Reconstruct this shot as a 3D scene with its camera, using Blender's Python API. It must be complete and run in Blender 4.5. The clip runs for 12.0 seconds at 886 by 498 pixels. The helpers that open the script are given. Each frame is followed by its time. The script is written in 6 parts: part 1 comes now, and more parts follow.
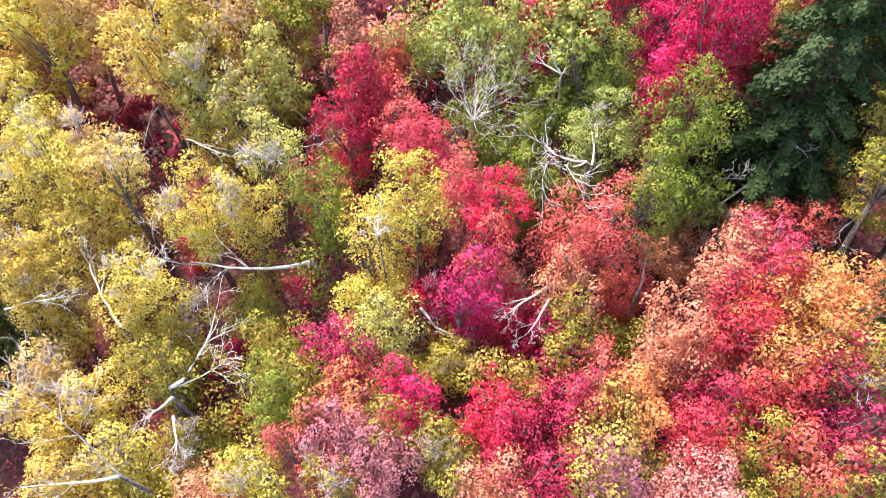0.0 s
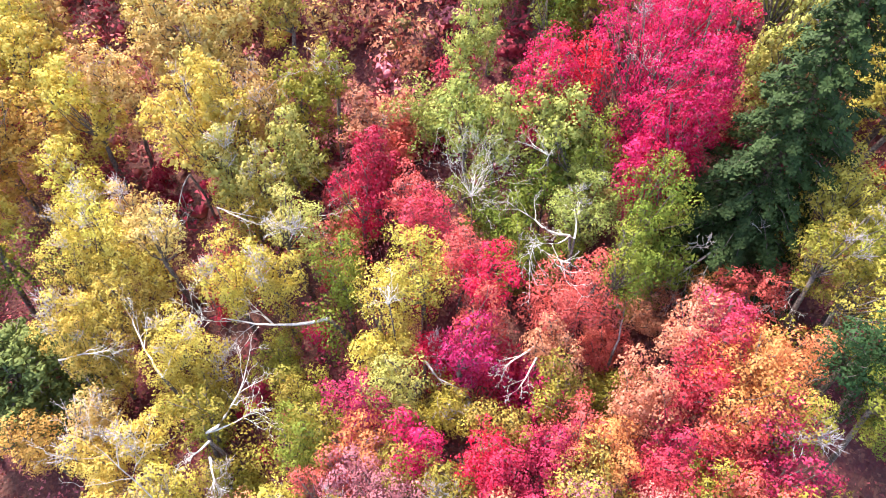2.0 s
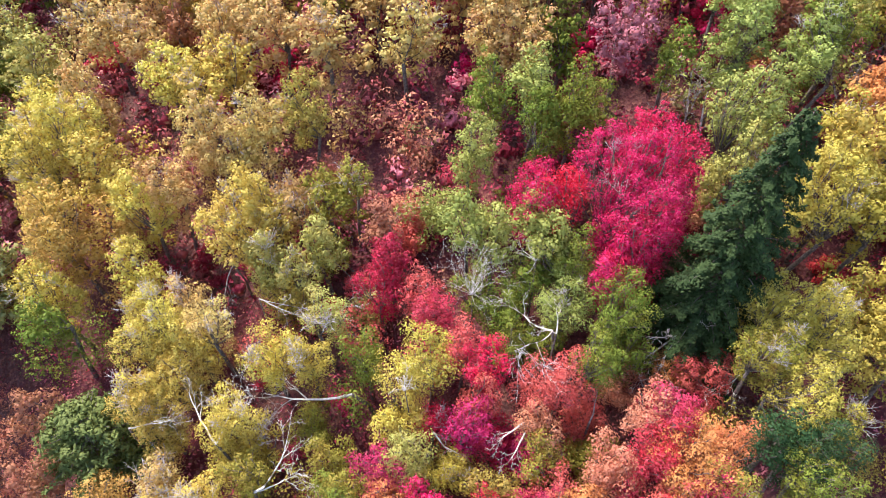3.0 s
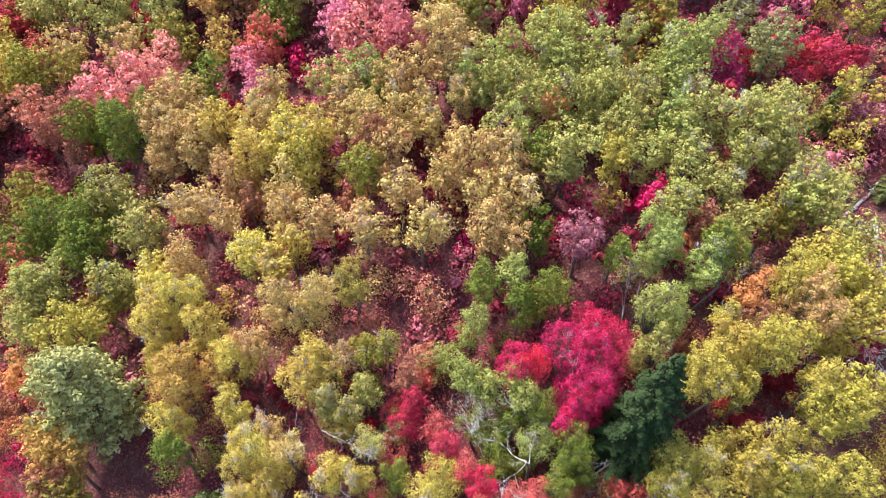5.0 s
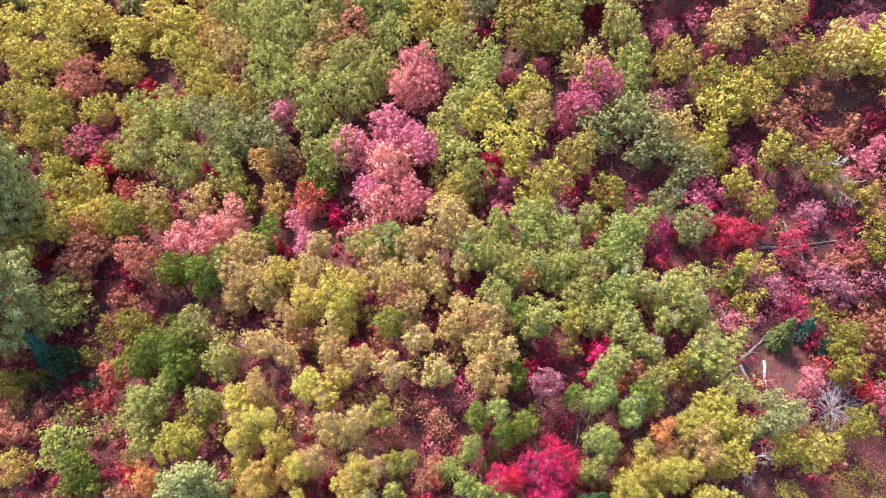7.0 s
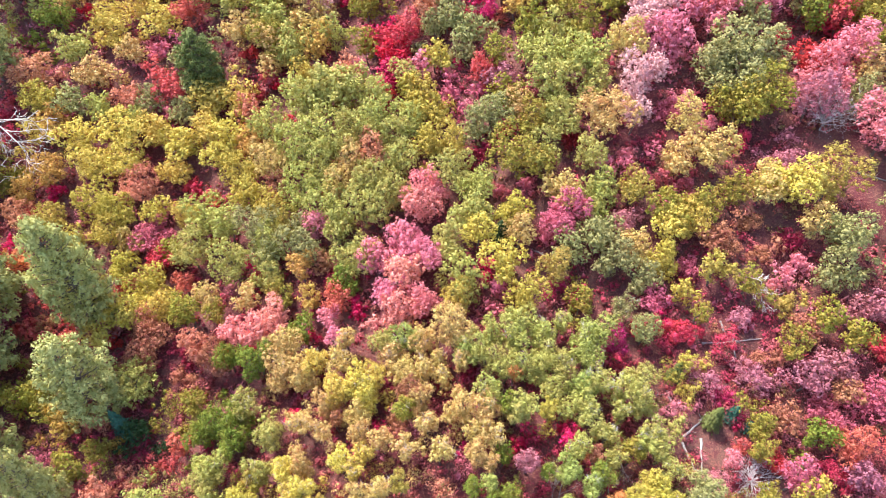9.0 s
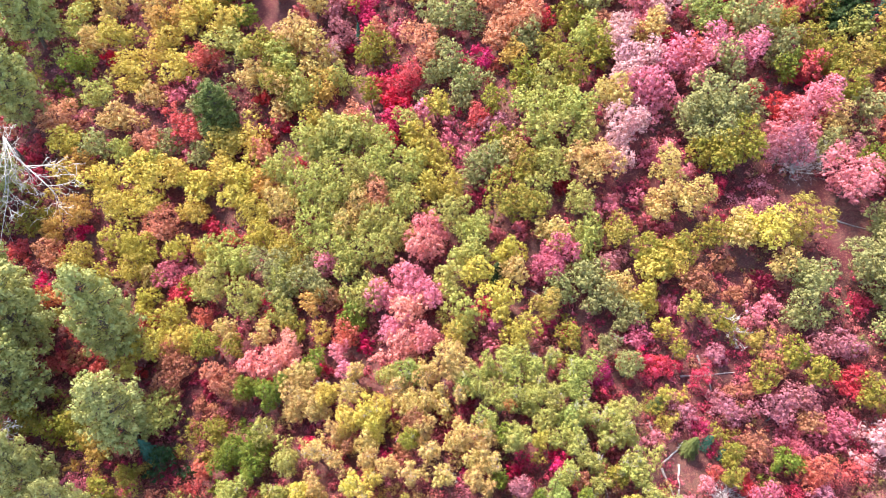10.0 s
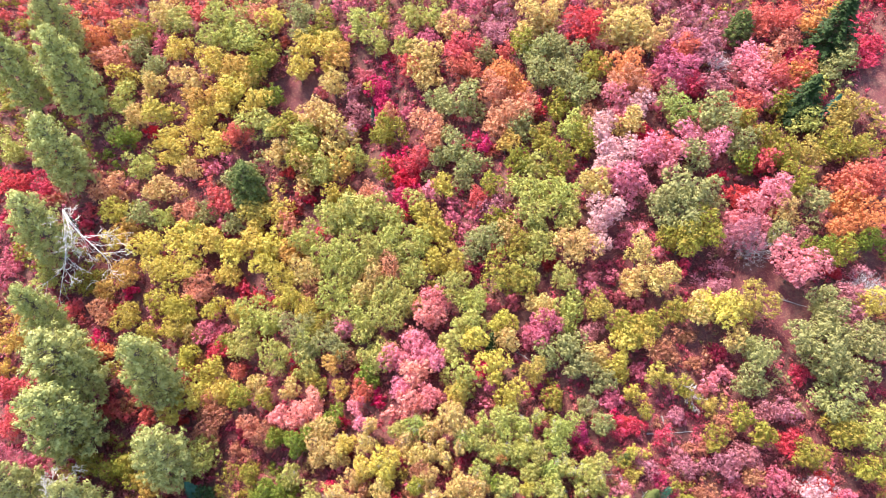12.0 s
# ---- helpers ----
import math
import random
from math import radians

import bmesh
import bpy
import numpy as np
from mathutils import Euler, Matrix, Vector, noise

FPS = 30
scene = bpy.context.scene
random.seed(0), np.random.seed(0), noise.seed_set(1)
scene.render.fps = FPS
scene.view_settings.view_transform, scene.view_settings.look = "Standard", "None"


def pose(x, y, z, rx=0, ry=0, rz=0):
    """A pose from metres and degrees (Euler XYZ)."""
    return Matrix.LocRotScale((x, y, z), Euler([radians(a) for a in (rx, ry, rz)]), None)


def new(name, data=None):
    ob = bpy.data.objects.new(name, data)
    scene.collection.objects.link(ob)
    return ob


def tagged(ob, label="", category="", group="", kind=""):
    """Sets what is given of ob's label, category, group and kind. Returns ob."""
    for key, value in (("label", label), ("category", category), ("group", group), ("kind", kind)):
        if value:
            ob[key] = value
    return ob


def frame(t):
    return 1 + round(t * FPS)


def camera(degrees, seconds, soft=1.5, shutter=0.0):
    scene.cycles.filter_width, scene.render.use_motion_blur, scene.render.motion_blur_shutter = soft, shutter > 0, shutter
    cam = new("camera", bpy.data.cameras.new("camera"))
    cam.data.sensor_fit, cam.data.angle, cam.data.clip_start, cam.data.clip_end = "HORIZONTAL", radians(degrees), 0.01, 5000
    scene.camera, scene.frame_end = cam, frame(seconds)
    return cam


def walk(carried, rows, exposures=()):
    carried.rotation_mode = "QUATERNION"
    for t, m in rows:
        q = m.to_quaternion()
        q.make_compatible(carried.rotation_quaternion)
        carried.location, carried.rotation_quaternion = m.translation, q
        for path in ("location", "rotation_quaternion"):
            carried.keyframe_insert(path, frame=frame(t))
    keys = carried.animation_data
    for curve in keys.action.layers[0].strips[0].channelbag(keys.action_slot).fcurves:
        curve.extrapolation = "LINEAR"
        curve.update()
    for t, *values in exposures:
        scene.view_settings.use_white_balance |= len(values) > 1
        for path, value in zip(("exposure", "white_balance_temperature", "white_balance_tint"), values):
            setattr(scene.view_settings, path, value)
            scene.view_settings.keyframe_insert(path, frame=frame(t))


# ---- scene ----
# A drone that climbs straight up over a wooded slope, looking down and ahead.
cam = camera(70.0, 12.0, soft=1.0)
METRES, EYE, TILT, LEAN, TURN = 60.0, 0.0, -51.3, 0.0, 0.0
ROWS = [
    (0.0, 0.0000, 0.0000, 0.0000, 0.00, 0.00, -0.00),
    (0.5, -0.0002, -0.0083, 0.0064, -0.00, -0.01, 0.01),
    (1.0, -0.0005, -0.0169, 0.0130, -0.01, -0.03, 0.02),
    (1.5, -0.0009, -0.0254, 0.0193, -0.03, -0.05, 0.02),
    (2.0, -0.0009, -0.0336, 0.0261, -0.04, -0.06, 0.03),
    (2.5, -0.0013, -0.0560, 0.0444, -0.02, -0.09, 0.04),
    (3.0, -0.0035, -0.0907, 0.0727, -0.01, -0.04, -0.01),
    (5.0, -0.0088, -0.2371, 0.1886, 0.13, -0.15, -0.07),
    (5.5, -0.0108, -0.2891, 0.2300, 0.10, -0.13, -0.16),
    (6.0, -0.0124, -0.3420, 0.2729, 0.13, -0.13, -0.14),
    (6.5, -0.0144, -0.3937, 0.3137, 0.13, -0.20, -0.15),
    (7.0, -0.0159, -0.4442, 0.3539, 0.10, -0.27, -0.18),
    (9.0, -0.0225, -0.6442, 0.5133, 0.01, -0.42, -0.16),
    (9.5, -0.0230, -0.6931, 0.5529, -0.03, -0.50, -0.03),
    (10.0, -0.0252, -0.7418, 0.5912, -0.05, -0.51, 0.04),
    (10.5, -0.0277, -0.7891, 0.6303, -0.08, -0.57, 0.02),
    (11.0, -0.0307, -0.8382, 0.6687, -0.08, -0.58, -0.18),
    (11.5, -0.0329, -0.8890, 0.7091, -0.08, -0.60, -0.45),
    (12.0, -0.0353, -0.9394, 0.7521, -0.10, -0.62, -0.63),
]
walk(cam, [(t, pose(0, 0, EYE, TILT, LEAN, TURN) @ pose(METRES * x, METRES * y, METRES * z, 90 + pitch, roll, yaw)) for t, x, y, z, yaw, pitch, roll in ROWS],
     exposures=[(0.0, 1.97, 6600, 10), (2.4, 2.01, 6500, 10), (3.2, 1.4, 6250, 10), (7.0, 1.38, 6100, 10), (9.0, 1.77, 6350, 10), (12.0, 1.86, 6500, 10)])

# ---- world, sun and exposure ----
world = bpy.data.worlds.new("sky")
scene.world = world
world.use_nodes = True
sky = world.node_tree.nodes.new("ShaderNodeTexSky")
sky.sky_type, sky.sun_disc = "NISHITA", False
SUN_FROM = Vector((-0.42, 0.52, 1.0)).normalized()
sky.sun_elevation = math.asin(SUN_FROM.z)
sky.sun_rotation = math.atan2(SUN_FROM.x, SUN_FROM.y)
back = world.node_tree.nodes["Background"]
back.inputs["Strength"].default_value = 0.15
world.node_tree.links.new(sky.outputs["Color"], back.inputs["Color"])
sun = new("sun", bpy.data.lights.new("sun", "SUN"))
sun.data.energy, sun.data.angle, sun.data.color = 3.2, radians(12), (1.0, 0.93, 0.85)
sun.rotation_euler = (-SUN_FROM).to_track_quat("-Z", "Y").to_euler()


# ---- materials ----
def lin(r, g, b):
    return [((c / 255 + 0.055) / 1.055) ** 2.4 if c > 10 else c / 3294.6 for c in (r, g, b)] + [1.0]


def material(name):
    m = bpy.data.materials.new(name)
    m.use_nodes = True
    n = m.node_tree.nodes
    return m, n, m.node_tree.links, n["Principled BSDF"]


def mix_colour(n, links, fac, a, b, blend="MIX"):
    x = n.new("ShaderNodeMix")
    x.data_type, x.blend_type = "RGBA", blend
    for socket, v in ((x.inputs[0], fac), (x.inputs[6], a), (x.inputs[7], b)):
        if isinstance(v, bpy.types.NodeSocket):
            links.new(v, socket)
        else:
            socket.default_value = v
    return x.outputs[2]


def ranged(n, links, value, lo, hi, a=0.0, b=1.0):
    x = n.new("ShaderNodeMapRange")
    for i, v in enumerate((lo, hi, a, b), 1):
        x.inputs[i].default_value = v
    links.new(value, x.inputs[0])
    return x.outputs[0]


def leaf_material(name, main, second, tip, glow=0.27):
    """Autumn leaves: each leaf takes its own tone between two hues, with paler tips and a slow drift through the crown."""
    m, n, links, bsdf = material(name)
    geo, info, tex = n.new("ShaderNodeNewGeometry"), n.new("ShaderNodeObjectInfo"), n.new("ShaderNodeTexCoord")
    drift = n.new("ShaderNodeTexNoise")
    drift.inputs["Scale"].default_value, drift.inputs["Detail"].default_value = 1.1, 3
    links.new(tex.outputs["Object"], drift.inputs["Vector"])
    wide = ranged(n, links, drift.outputs[0], 0.42, 0.66)
    tone = mix_colour(n, links, wide, lin(*main), lin(*second))
    pale = ranged(n, links, geo.outputs["Random Per Island"], 0.45, 1.0, 0.0, 0.18)
    tone = mix_colour(n, links, pale, tone, lin(*tip))
    patch = n.new("ShaderNodeTexNoise")
    patch.inputs["Scale"].default_value, patch.inputs["Detail"].default_value = 2.6, 3
    links.new(tex.outputs["Object"], patch.inputs["Vector"])
    uneven = n.new("ShaderNodeMath")
    uneven.operation = "MULTIPLY"
    links.new(ranged(n, links, patch.outputs[0], 0.3, 0.7, 0.82, 1.14), uneven.inputs[0])
    links.new(ranged(n, links, geo.outputs["Random Per Island"], 0, 1, 0.9, 1.06), uneven.inputs[1])
    hsv = n.new("ShaderNodeHueSaturation")
    links.new(tone, hsv.inputs["Color"])
    links.new(ranged(n, links, info.outputs["Random"], 0, 1, 0.488, 0.512), hsv.inputs["Hue"])
    links.new(uneven.outputs[0], hsv.inputs["Value"])
    links.new(hsv.outputs[0], bsdf.inputs["Base Color"])
    bsdf.inputs["Roughness"].default_value, bsdf.inputs["Specular IOR Level"].default_value = 0.6, 0.12
    thin, both = n.new("ShaderNodeBsdfTranslucent"), n.new("ShaderNodeMixShader")
    both.inputs[0].default_value = glow
    links.new(hsv.outputs[0], thin.inputs["Color"])
    links.new(bsdf.outputs[0], both.inputs[1])
    links.new(thin.outputs[0], both.inputs[2])
    links.new(both.outputs[0], n["Material Output"].inputs["Surface"])
    return m


# name: main tone, second tone, pale tips, and the words for it
FOLIAGE = {
    "gold": ((216, 194, 92), (204, 172, 82), (238, 220, 160), "pale straw-gold"),
    "yellow": ((198, 178, 80), (180, 158, 76), (220, 206, 134), "bright yellow"),
    "straw": ((212, 184, 110), (200, 154, 98), (232, 210, 164), "dusty straw-coloured"),
    "lime": ((182, 180, 96), (174, 158, 84), (214, 206, 146), "yellow-green"),
    "pale_lime": ((168, 174, 92), (152, 154, 76), (204, 204, 142), "pale green"),
    "green": ((122, 136, 54), (134, 130, 52), (168, 174, 92), "still green"),
    "olive": ((154, 148, 62), (162, 134, 62), (192, 182, 106), "olive and yellow"),
    "ochre": ((184, 162, 80), (174, 142, 78), (206, 188, 116), "ochre-yellow"),
    "amber": ((206, 168, 86), (194, 146, 80), (226, 198, 134), "amber"),
    "orange": ((220, 148, 90), (214, 128, 84), (234, 186, 134), "light orange"),
    "peach": ((212, 144, 112), (206, 124, 98), (230, 188, 160), "peach-coloured"),
    "salmon": ((212, 94, 90), (208, 110, 94), (230, 152, 140), "salmon-red"),
    "coral": ((238, 150, 140), (238, 160, 146), (248, 200, 188), "coral-pink"),
    "pink": ((230, 138, 148), (222, 126, 138), (244, 192, 196), "soft pink"),
    "rose": ((192, 54, 92), (180, 48, 84), (218, 124, 146), "deep rose"),
    "dusky_pink": ((206, 106, 120), (194, 96, 112), (232, 170, 178), "dusky pink"),
    "crimson": ((214, 32, 82), (202, 26, 74), (250, 162, 186), "vivid crimson"),
    "magenta": ((204, 46, 94), (190, 48, 84), (228, 126, 150), "magenta-red"),
    "red": ((206, 60, 82), (198, 74, 88), (228, 134, 136), "bright red"),
    "rust": ((180, 122, 90), (170, 100, 86), (208, 162, 132), "rust-brown"),
    "mauve": ((190, 118, 128), (178, 106, 118), (220, 178, 184), "dusty mauve-pink"),
    "blush": ((226, 176, 172), (214, 152, 156), (240, 212, 208), "washed-out pale pink"),
    "sage": ((166, 160, 100), (148, 142, 92), (202, 194, 148), "grey-green"),
    "dark_green": ((62, 88, 52), (58, 78, 46), (98, 122, 80), "dark green"),
    "wine": ((150, 40, 62), (130, 44, 58), (188, 92, 104), "dark wine-red"),
}
LEAF = {k: leaf_material("leaf_" + k, *v[:3]) for k, v in FOLIAGE.items()}
NEEDLE = {
    "pine": leaf_material("needle_pine", (184, 182, 112), (166, 166, 98), (214, 210, 154), 0.2),
    "dark": leaf_material("needle_dark", (60, 76, 40), (50, 66, 36), (100, 116, 68), 0.12),
    "blue": leaf_material("needle_blue", (66, 110, 92), (58, 96, 82), (128, 160, 142), 0.1),
    "juniper": leaf_material("needle_juniper", (112, 120, 64), (98, 108, 58), (158, 162, 100), 0.14),
}


def bark_material(name, dark, light, scale):
    m, n, links, bsdf = material(name)
    tex, grain, info = n.new("ShaderNodeTexCoord"), n.new("ShaderNodeTexNoise"), n.new("ShaderNodeObjectInfo")
    links.new(tex.outputs["Object"], grain.inputs["Vector"])
    grain.inputs["Scale"].default_value, grain.inputs["Detail"].default_value = scale, 6
    tone = mix_colour(n, links, ranged(n, links, grain.outputs[0], 0.35, 0.65), lin(*dark), lin(*light))
    hsv = n.new("ShaderNodeHueSaturation")
    links.new(tone, hsv.inputs["Color"])
    links.new(ranged(n, links, info.outputs["Random"], 0, 1, 0.8, 1.15), hsv.inputs["Value"])
    links.new(hsv.outputs[0], bsdf.inputs["Base Color"])
    bump = n.new("ShaderNodeBump")
    bump.inputs["Strength"].default_value, bump.inputs["Distance"].default_value = 0.6, 0.02
    links.new(grain.outputs[0], bump.inputs["Height"])
    links.new(bump.outputs[0], bsdf.inputs["Normal"])
    bsdf.inputs["Roughness"].default_value = 0.9
    return m


BARK = bark_material("grey_bark", (72, 60, 56), (128, 114, 106), 14)
BLEACHED = bark_material("bleached_wood", (176, 164, 156), (226, 218, 210), 9)
TWIG = bark_material("pale_lilac_twigs", (150, 138, 140), (206, 194, 196), 12)
GREY_WOOD = bark_material("weathered_grey_wood", (112, 100, 100), (176, 164, 160), 9)


def soil_material():
    """Leaf litter: red and brown fallen leaves over earth, barer in places."""
    m, n, links, bsdf = material("leaf_litter")
    tex = n.new("ShaderNodeTexCoord")

    def grain(scale, detail=4):
        x = n.new("ShaderNodeTexNoise")
        x.inputs["Scale"].default_value, x.inputs["Detail"].default_value = scale, detail
        links.new(tex.outputs["Object"], x.inputs["Vector"])
        return x.outputs[0]

    cells = n.new("ShaderNodeTexVoronoi")
    cells.inputs["Scale"].default_value = 9
    links.new(tex.outputs["Object"], cells.inputs["Vector"])
    tone = mix_colour(n, links, ranged(n, links, grain(0.22), 0.4, 0.62), lin(94, 34, 42), lin(110, 74, 66))
    tone = mix_colour(n, links, ranged(n, links, grain(1.7, 6), 0.45, 0.62, 0, 0.7), tone, lin(96, 40, 48))
    tone = mix_colour(n, links, ranged(n, links, cells.outputs["Color"], 0.62, 0.8, 0, 0.6), tone, lin(148, 96, 82))
    tone = mix_colour(n, links, ranged(n, links, grain(24), 0.5, 0.7, 0, 0.7), tone, lin(66, 44, 44))
    links.new(tone, bsdf.inputs["Base Color"])
    bump = n.new("ShaderNodeBump")
    bump.inputs["Strength"].default_value, bump.inputs["Distance"].default_value = 0.8, 0.06
    links.new(cells.outputs["Distance"], bump.inputs["Height"])
    links.new(bump.outputs[0], bsdf.inputs["Normal"])
    bsdf.inputs["Roughness"].default_value = 0.95
    return m


def shrub_floor_material():
    """Low growth between the trees: red, wine and olive leaves in patches."""
    m, n, links, bsdf = material("undergrowth_leaves")
    geo, tex = n.new("ShaderNodeNewGeometry"), n.new("ShaderNodeTexCoord")

    def grain(scale, shift):
        x, move = n.new("ShaderNodeTexNoise"), n.new("ShaderNodeMapping")
        move.inputs["Location"].default_value = (shift, shift * 1.7, 0)
        links.new(tex.outputs["Object"], move.inputs["Vector"])
        x.inputs["Scale"].default_value, x.inputs["Detail"].default_value = scale, 3
        links.new(move.outputs[0], x.inputs["Vector"])
        return x.outputs[0]

    tone = mix_colour(n, links, ranged(n, links, grain(0.16, 3), 0.44, 0.56), lin(178, 48, 76), lin(174, 84, 84))
    tone = mix_colour(n, links, ranged(n, links, grain(0.35, 40), 0.56, 0.66), tone, lin(144, 128, 68))
    tone = mix_colour(n, links, ranged(n, links, grain(0.3, 90), 0.55, 0.65), tone, lin(214, 116, 130))
    hsv = n.new("ShaderNodeHueSaturation")
    links.new(tone, hsv.inputs["Color"])
    links.new(ranged(n, links, geo.outputs["Random Per Island"], 0, 1, 0.5, 1.1), hsv.inputs["Value"])
    links.new(hsv.outputs[0], bsdf.inputs["Base Color"])
    bsdf.inputs["Roughness"].default_value = 0.7
    return m


SOIL, UNDERGROWTH = soil_material(), shrub_floor_material()


# ---- ground ----
# rises and hollows of the hillside: height, middle, spread
SWELLS = ((1.6, 5, 22, 8, 8), (-3.8, -33, 50, 12, 14), (-3.0, -17, 75, 8, 8), (2.0, 19, 62, 12, 10), (1.2, 38, 44, 8, 8), (-1.8, -29, 28, 8, 8))


def ground_z(x, y):
    """A hillside that climbs ahead and to the right, with a knoll, a gully and small unevenness."""
    z = -16.6 + 0.117 * x + 0.278 * y + 0.35 * np.sin(x * 0.21 + 1.0) * np.cos(y * 0.17) + 0.18 * np.sin(x * 0.6 + y * 0.45)
    for rise, px, py, wide, deep in SWELLS:
        z = z + rise * np.exp(-0.5 * ((x - px) / wide) ** 2 - 0.5 * ((y - py) / deep) ** 2)
    return z


def mesh_of(name, verts, faces, mat=None, smooth=False, normals=None):
    me = bpy.data.meshes.new(name)
    me.from_pydata(np.asarray(verts, float).tolist(), [], faces.tolist() if isinstance(faces, np.ndarray) else [list(f) for f in faces])
    if normals is not None:
        me.polygons.foreach_set("use_smooth", [True] * len(me.polygons))
        me.normals_split_custom_set_from_vertices(normals.tolist())
    if smooth:
        me.polygons.foreach_set("use_smooth", [True] * len(me.polygons))
    me.materials.append(mat)
    return me


def sheet(xs, ys):
    gx, gy = np.meshgrid(xs, ys)
    v = np.stack([gx, gy, ground_z(gx, gy)], -1).reshape(-1, 3)
    w = len(xs)
    faces = [(j * w + i, j * w + i + 1, (j + 1) * w + i + 1, (j + 1) * w + i) for j in range(len(ys) - 1) for i in range(w - 1)]
    return v, faces


axis = np.concatenate([np.linspace(-900, -140, 20), np.linspace(-130, 130, 161), np.linspace(140, 900, 20)])
ground = new("ground", mesh_of("ground", *sheet(axis, axis + 40), SOIL, True))
tagged(ground, "hillside earth strewn with red-brown fallen leaves", "ground", kind="structure")


# ---- makers of branches and leaves ----
def tube(verts, faces, points, radii, sides=5):
    """A tapered limb through the points, added to the lists."""
    points = [Vector(p) for p in points]
    start = len(verts)
    for i, p in enumerate(points):
        along = (points[min(i + 1, len(points) - 1)] - points[max(i - 1, 0)]).normalized()
        side = along.orthogonal().normalized()
        other = along.cross(side)
        for k in range(sides):
            a = 2 * math.pi * k / sides
            verts.append(tuple(p + radii[i] * (math.cos(a) * side + math.sin(a) * other)))
        if i:
            b = start + (i - 1) * sides
            faces.extend((b + k, b + (k + 1) % sides, b + sides + (k + 1) % sides, b + sides + k) for k in range(sides))
    faces.append(tuple(start + (len(points) - 1) * sides + k for k in range(sides)))


def leaves(rng, places, outward, length, width, soft=0.6):
    """Pointed leaves at the places, facing roughly outward; soft: how far they take the light as their clump does."""
    k = len(places)
    facing = outward * 1.15 + rng.normal(0, 0.42, (k, 3)) + (0, 0, 0.15)
    facing /= np.linalg.norm(facing, axis=1)[:, None] + 1e-9
    along = np.cross(facing, rng.normal(0, 1, (k, 3)))
    along /= np.linalg.norm(along, axis=1)[:, None] + 1e-9
    across = np.cross(facing, along)
    size = rng.uniform(0.65, 1.3, (k, 1))
    a, w = along * length * 0.5 * size, across * width * 0.5 * size
    blades = np.stack([places - a + w, places - a - w, places + a], 1)
    shade = facing * (1 - soft) + (outward + (0, 0, 0.2)) * soft
    shade /= np.linalg.norm(shade, axis=1)[:, None] + 1e-9
    return blades.reshape(-1, 3), np.arange(3 * k).reshape(k, 3), np.repeat(shade, 3, axis=0)


def clumps_of(rng, r, tall, count, size, drop=0.0, apart=0.6):
    """Centres and radii of the leaf clumps of an uneven crown about the origin: a few domes that grow into each other."""
    domes = []
    n = int(rng.integers(3, 6))
    spin = rng.uniform(0, 6.28)
    for i in range(n):
        a, off = spin + 6.28 * i / n + rng.uniform(-0.5, 0.5), rng.uniform(0.42, 0.66) * r
        domes.append((math.cos(a) * off, math.sin(a) * off, rng.uniform(-0.75, 0.3) * tall, rng.uniform(0.34, 0.5)))
    domes.append((rng.normal(0, 0.12) * r, rng.normal(0, 0.12) * r, 0.3 * tall, 0.46))
    middles, sizes = np.zeros((0, 3)), np.zeros(0)
    tries = 0
    while len(sizes) < count and tries < 14 * count:
        tries += 1
        x, y, z, wide = domes[int(rng.integers(len(domes)))]
        a, h = rng.uniform(0, 2 * math.pi), rng.uniform(-0.6, 1.0)
        reach = math.sqrt(max(0.0, 1 - h * h)) if h > 0 else 1 - 0.3 * h * h
        inner = rng.uniform(0.8, 1.0)
        s = size * rng.uniform(0.6, 1.35)
        side = reach * inner * max(0.1, wide * r - s * 0.4)
        c = np.array([x + math.cos(a) * side, y + math.sin(a) * side, z + h * tall * wide * 1.25 * inner + rng.normal(0, 0.1) * tall])
        if not len(sizes) or np.all(np.linalg.norm(middles - c, axis=1) > apart * (s + sizes)):
            middles, sizes = np.vstack([middles, c]), np.append(sizes, s)
    out = list(zip(middles, sizes))
    for _ in range(int(count * 0.4) if drop else 0):
        a, f = rng.uniform(0, 2 * math.pi), rng.uniform(0, 1) ** 1.5
        side = r * rng.uniform(0.15, 0.42 + 0.25 * (1 - f))
        out.append((np.array([math.cos(a) * side, math.sin(a) * side, -0.3 * tall - f * drop]), size * rng.uniform(0.8, 1.4)))
    return out


X, Y, Z = np.eye(3)
DOME = np.array([(X, Y, Z), (Y, -X, Z), (-X, -Y, Z), (-Y, X, Z)]) - (0, 0, 0.25)


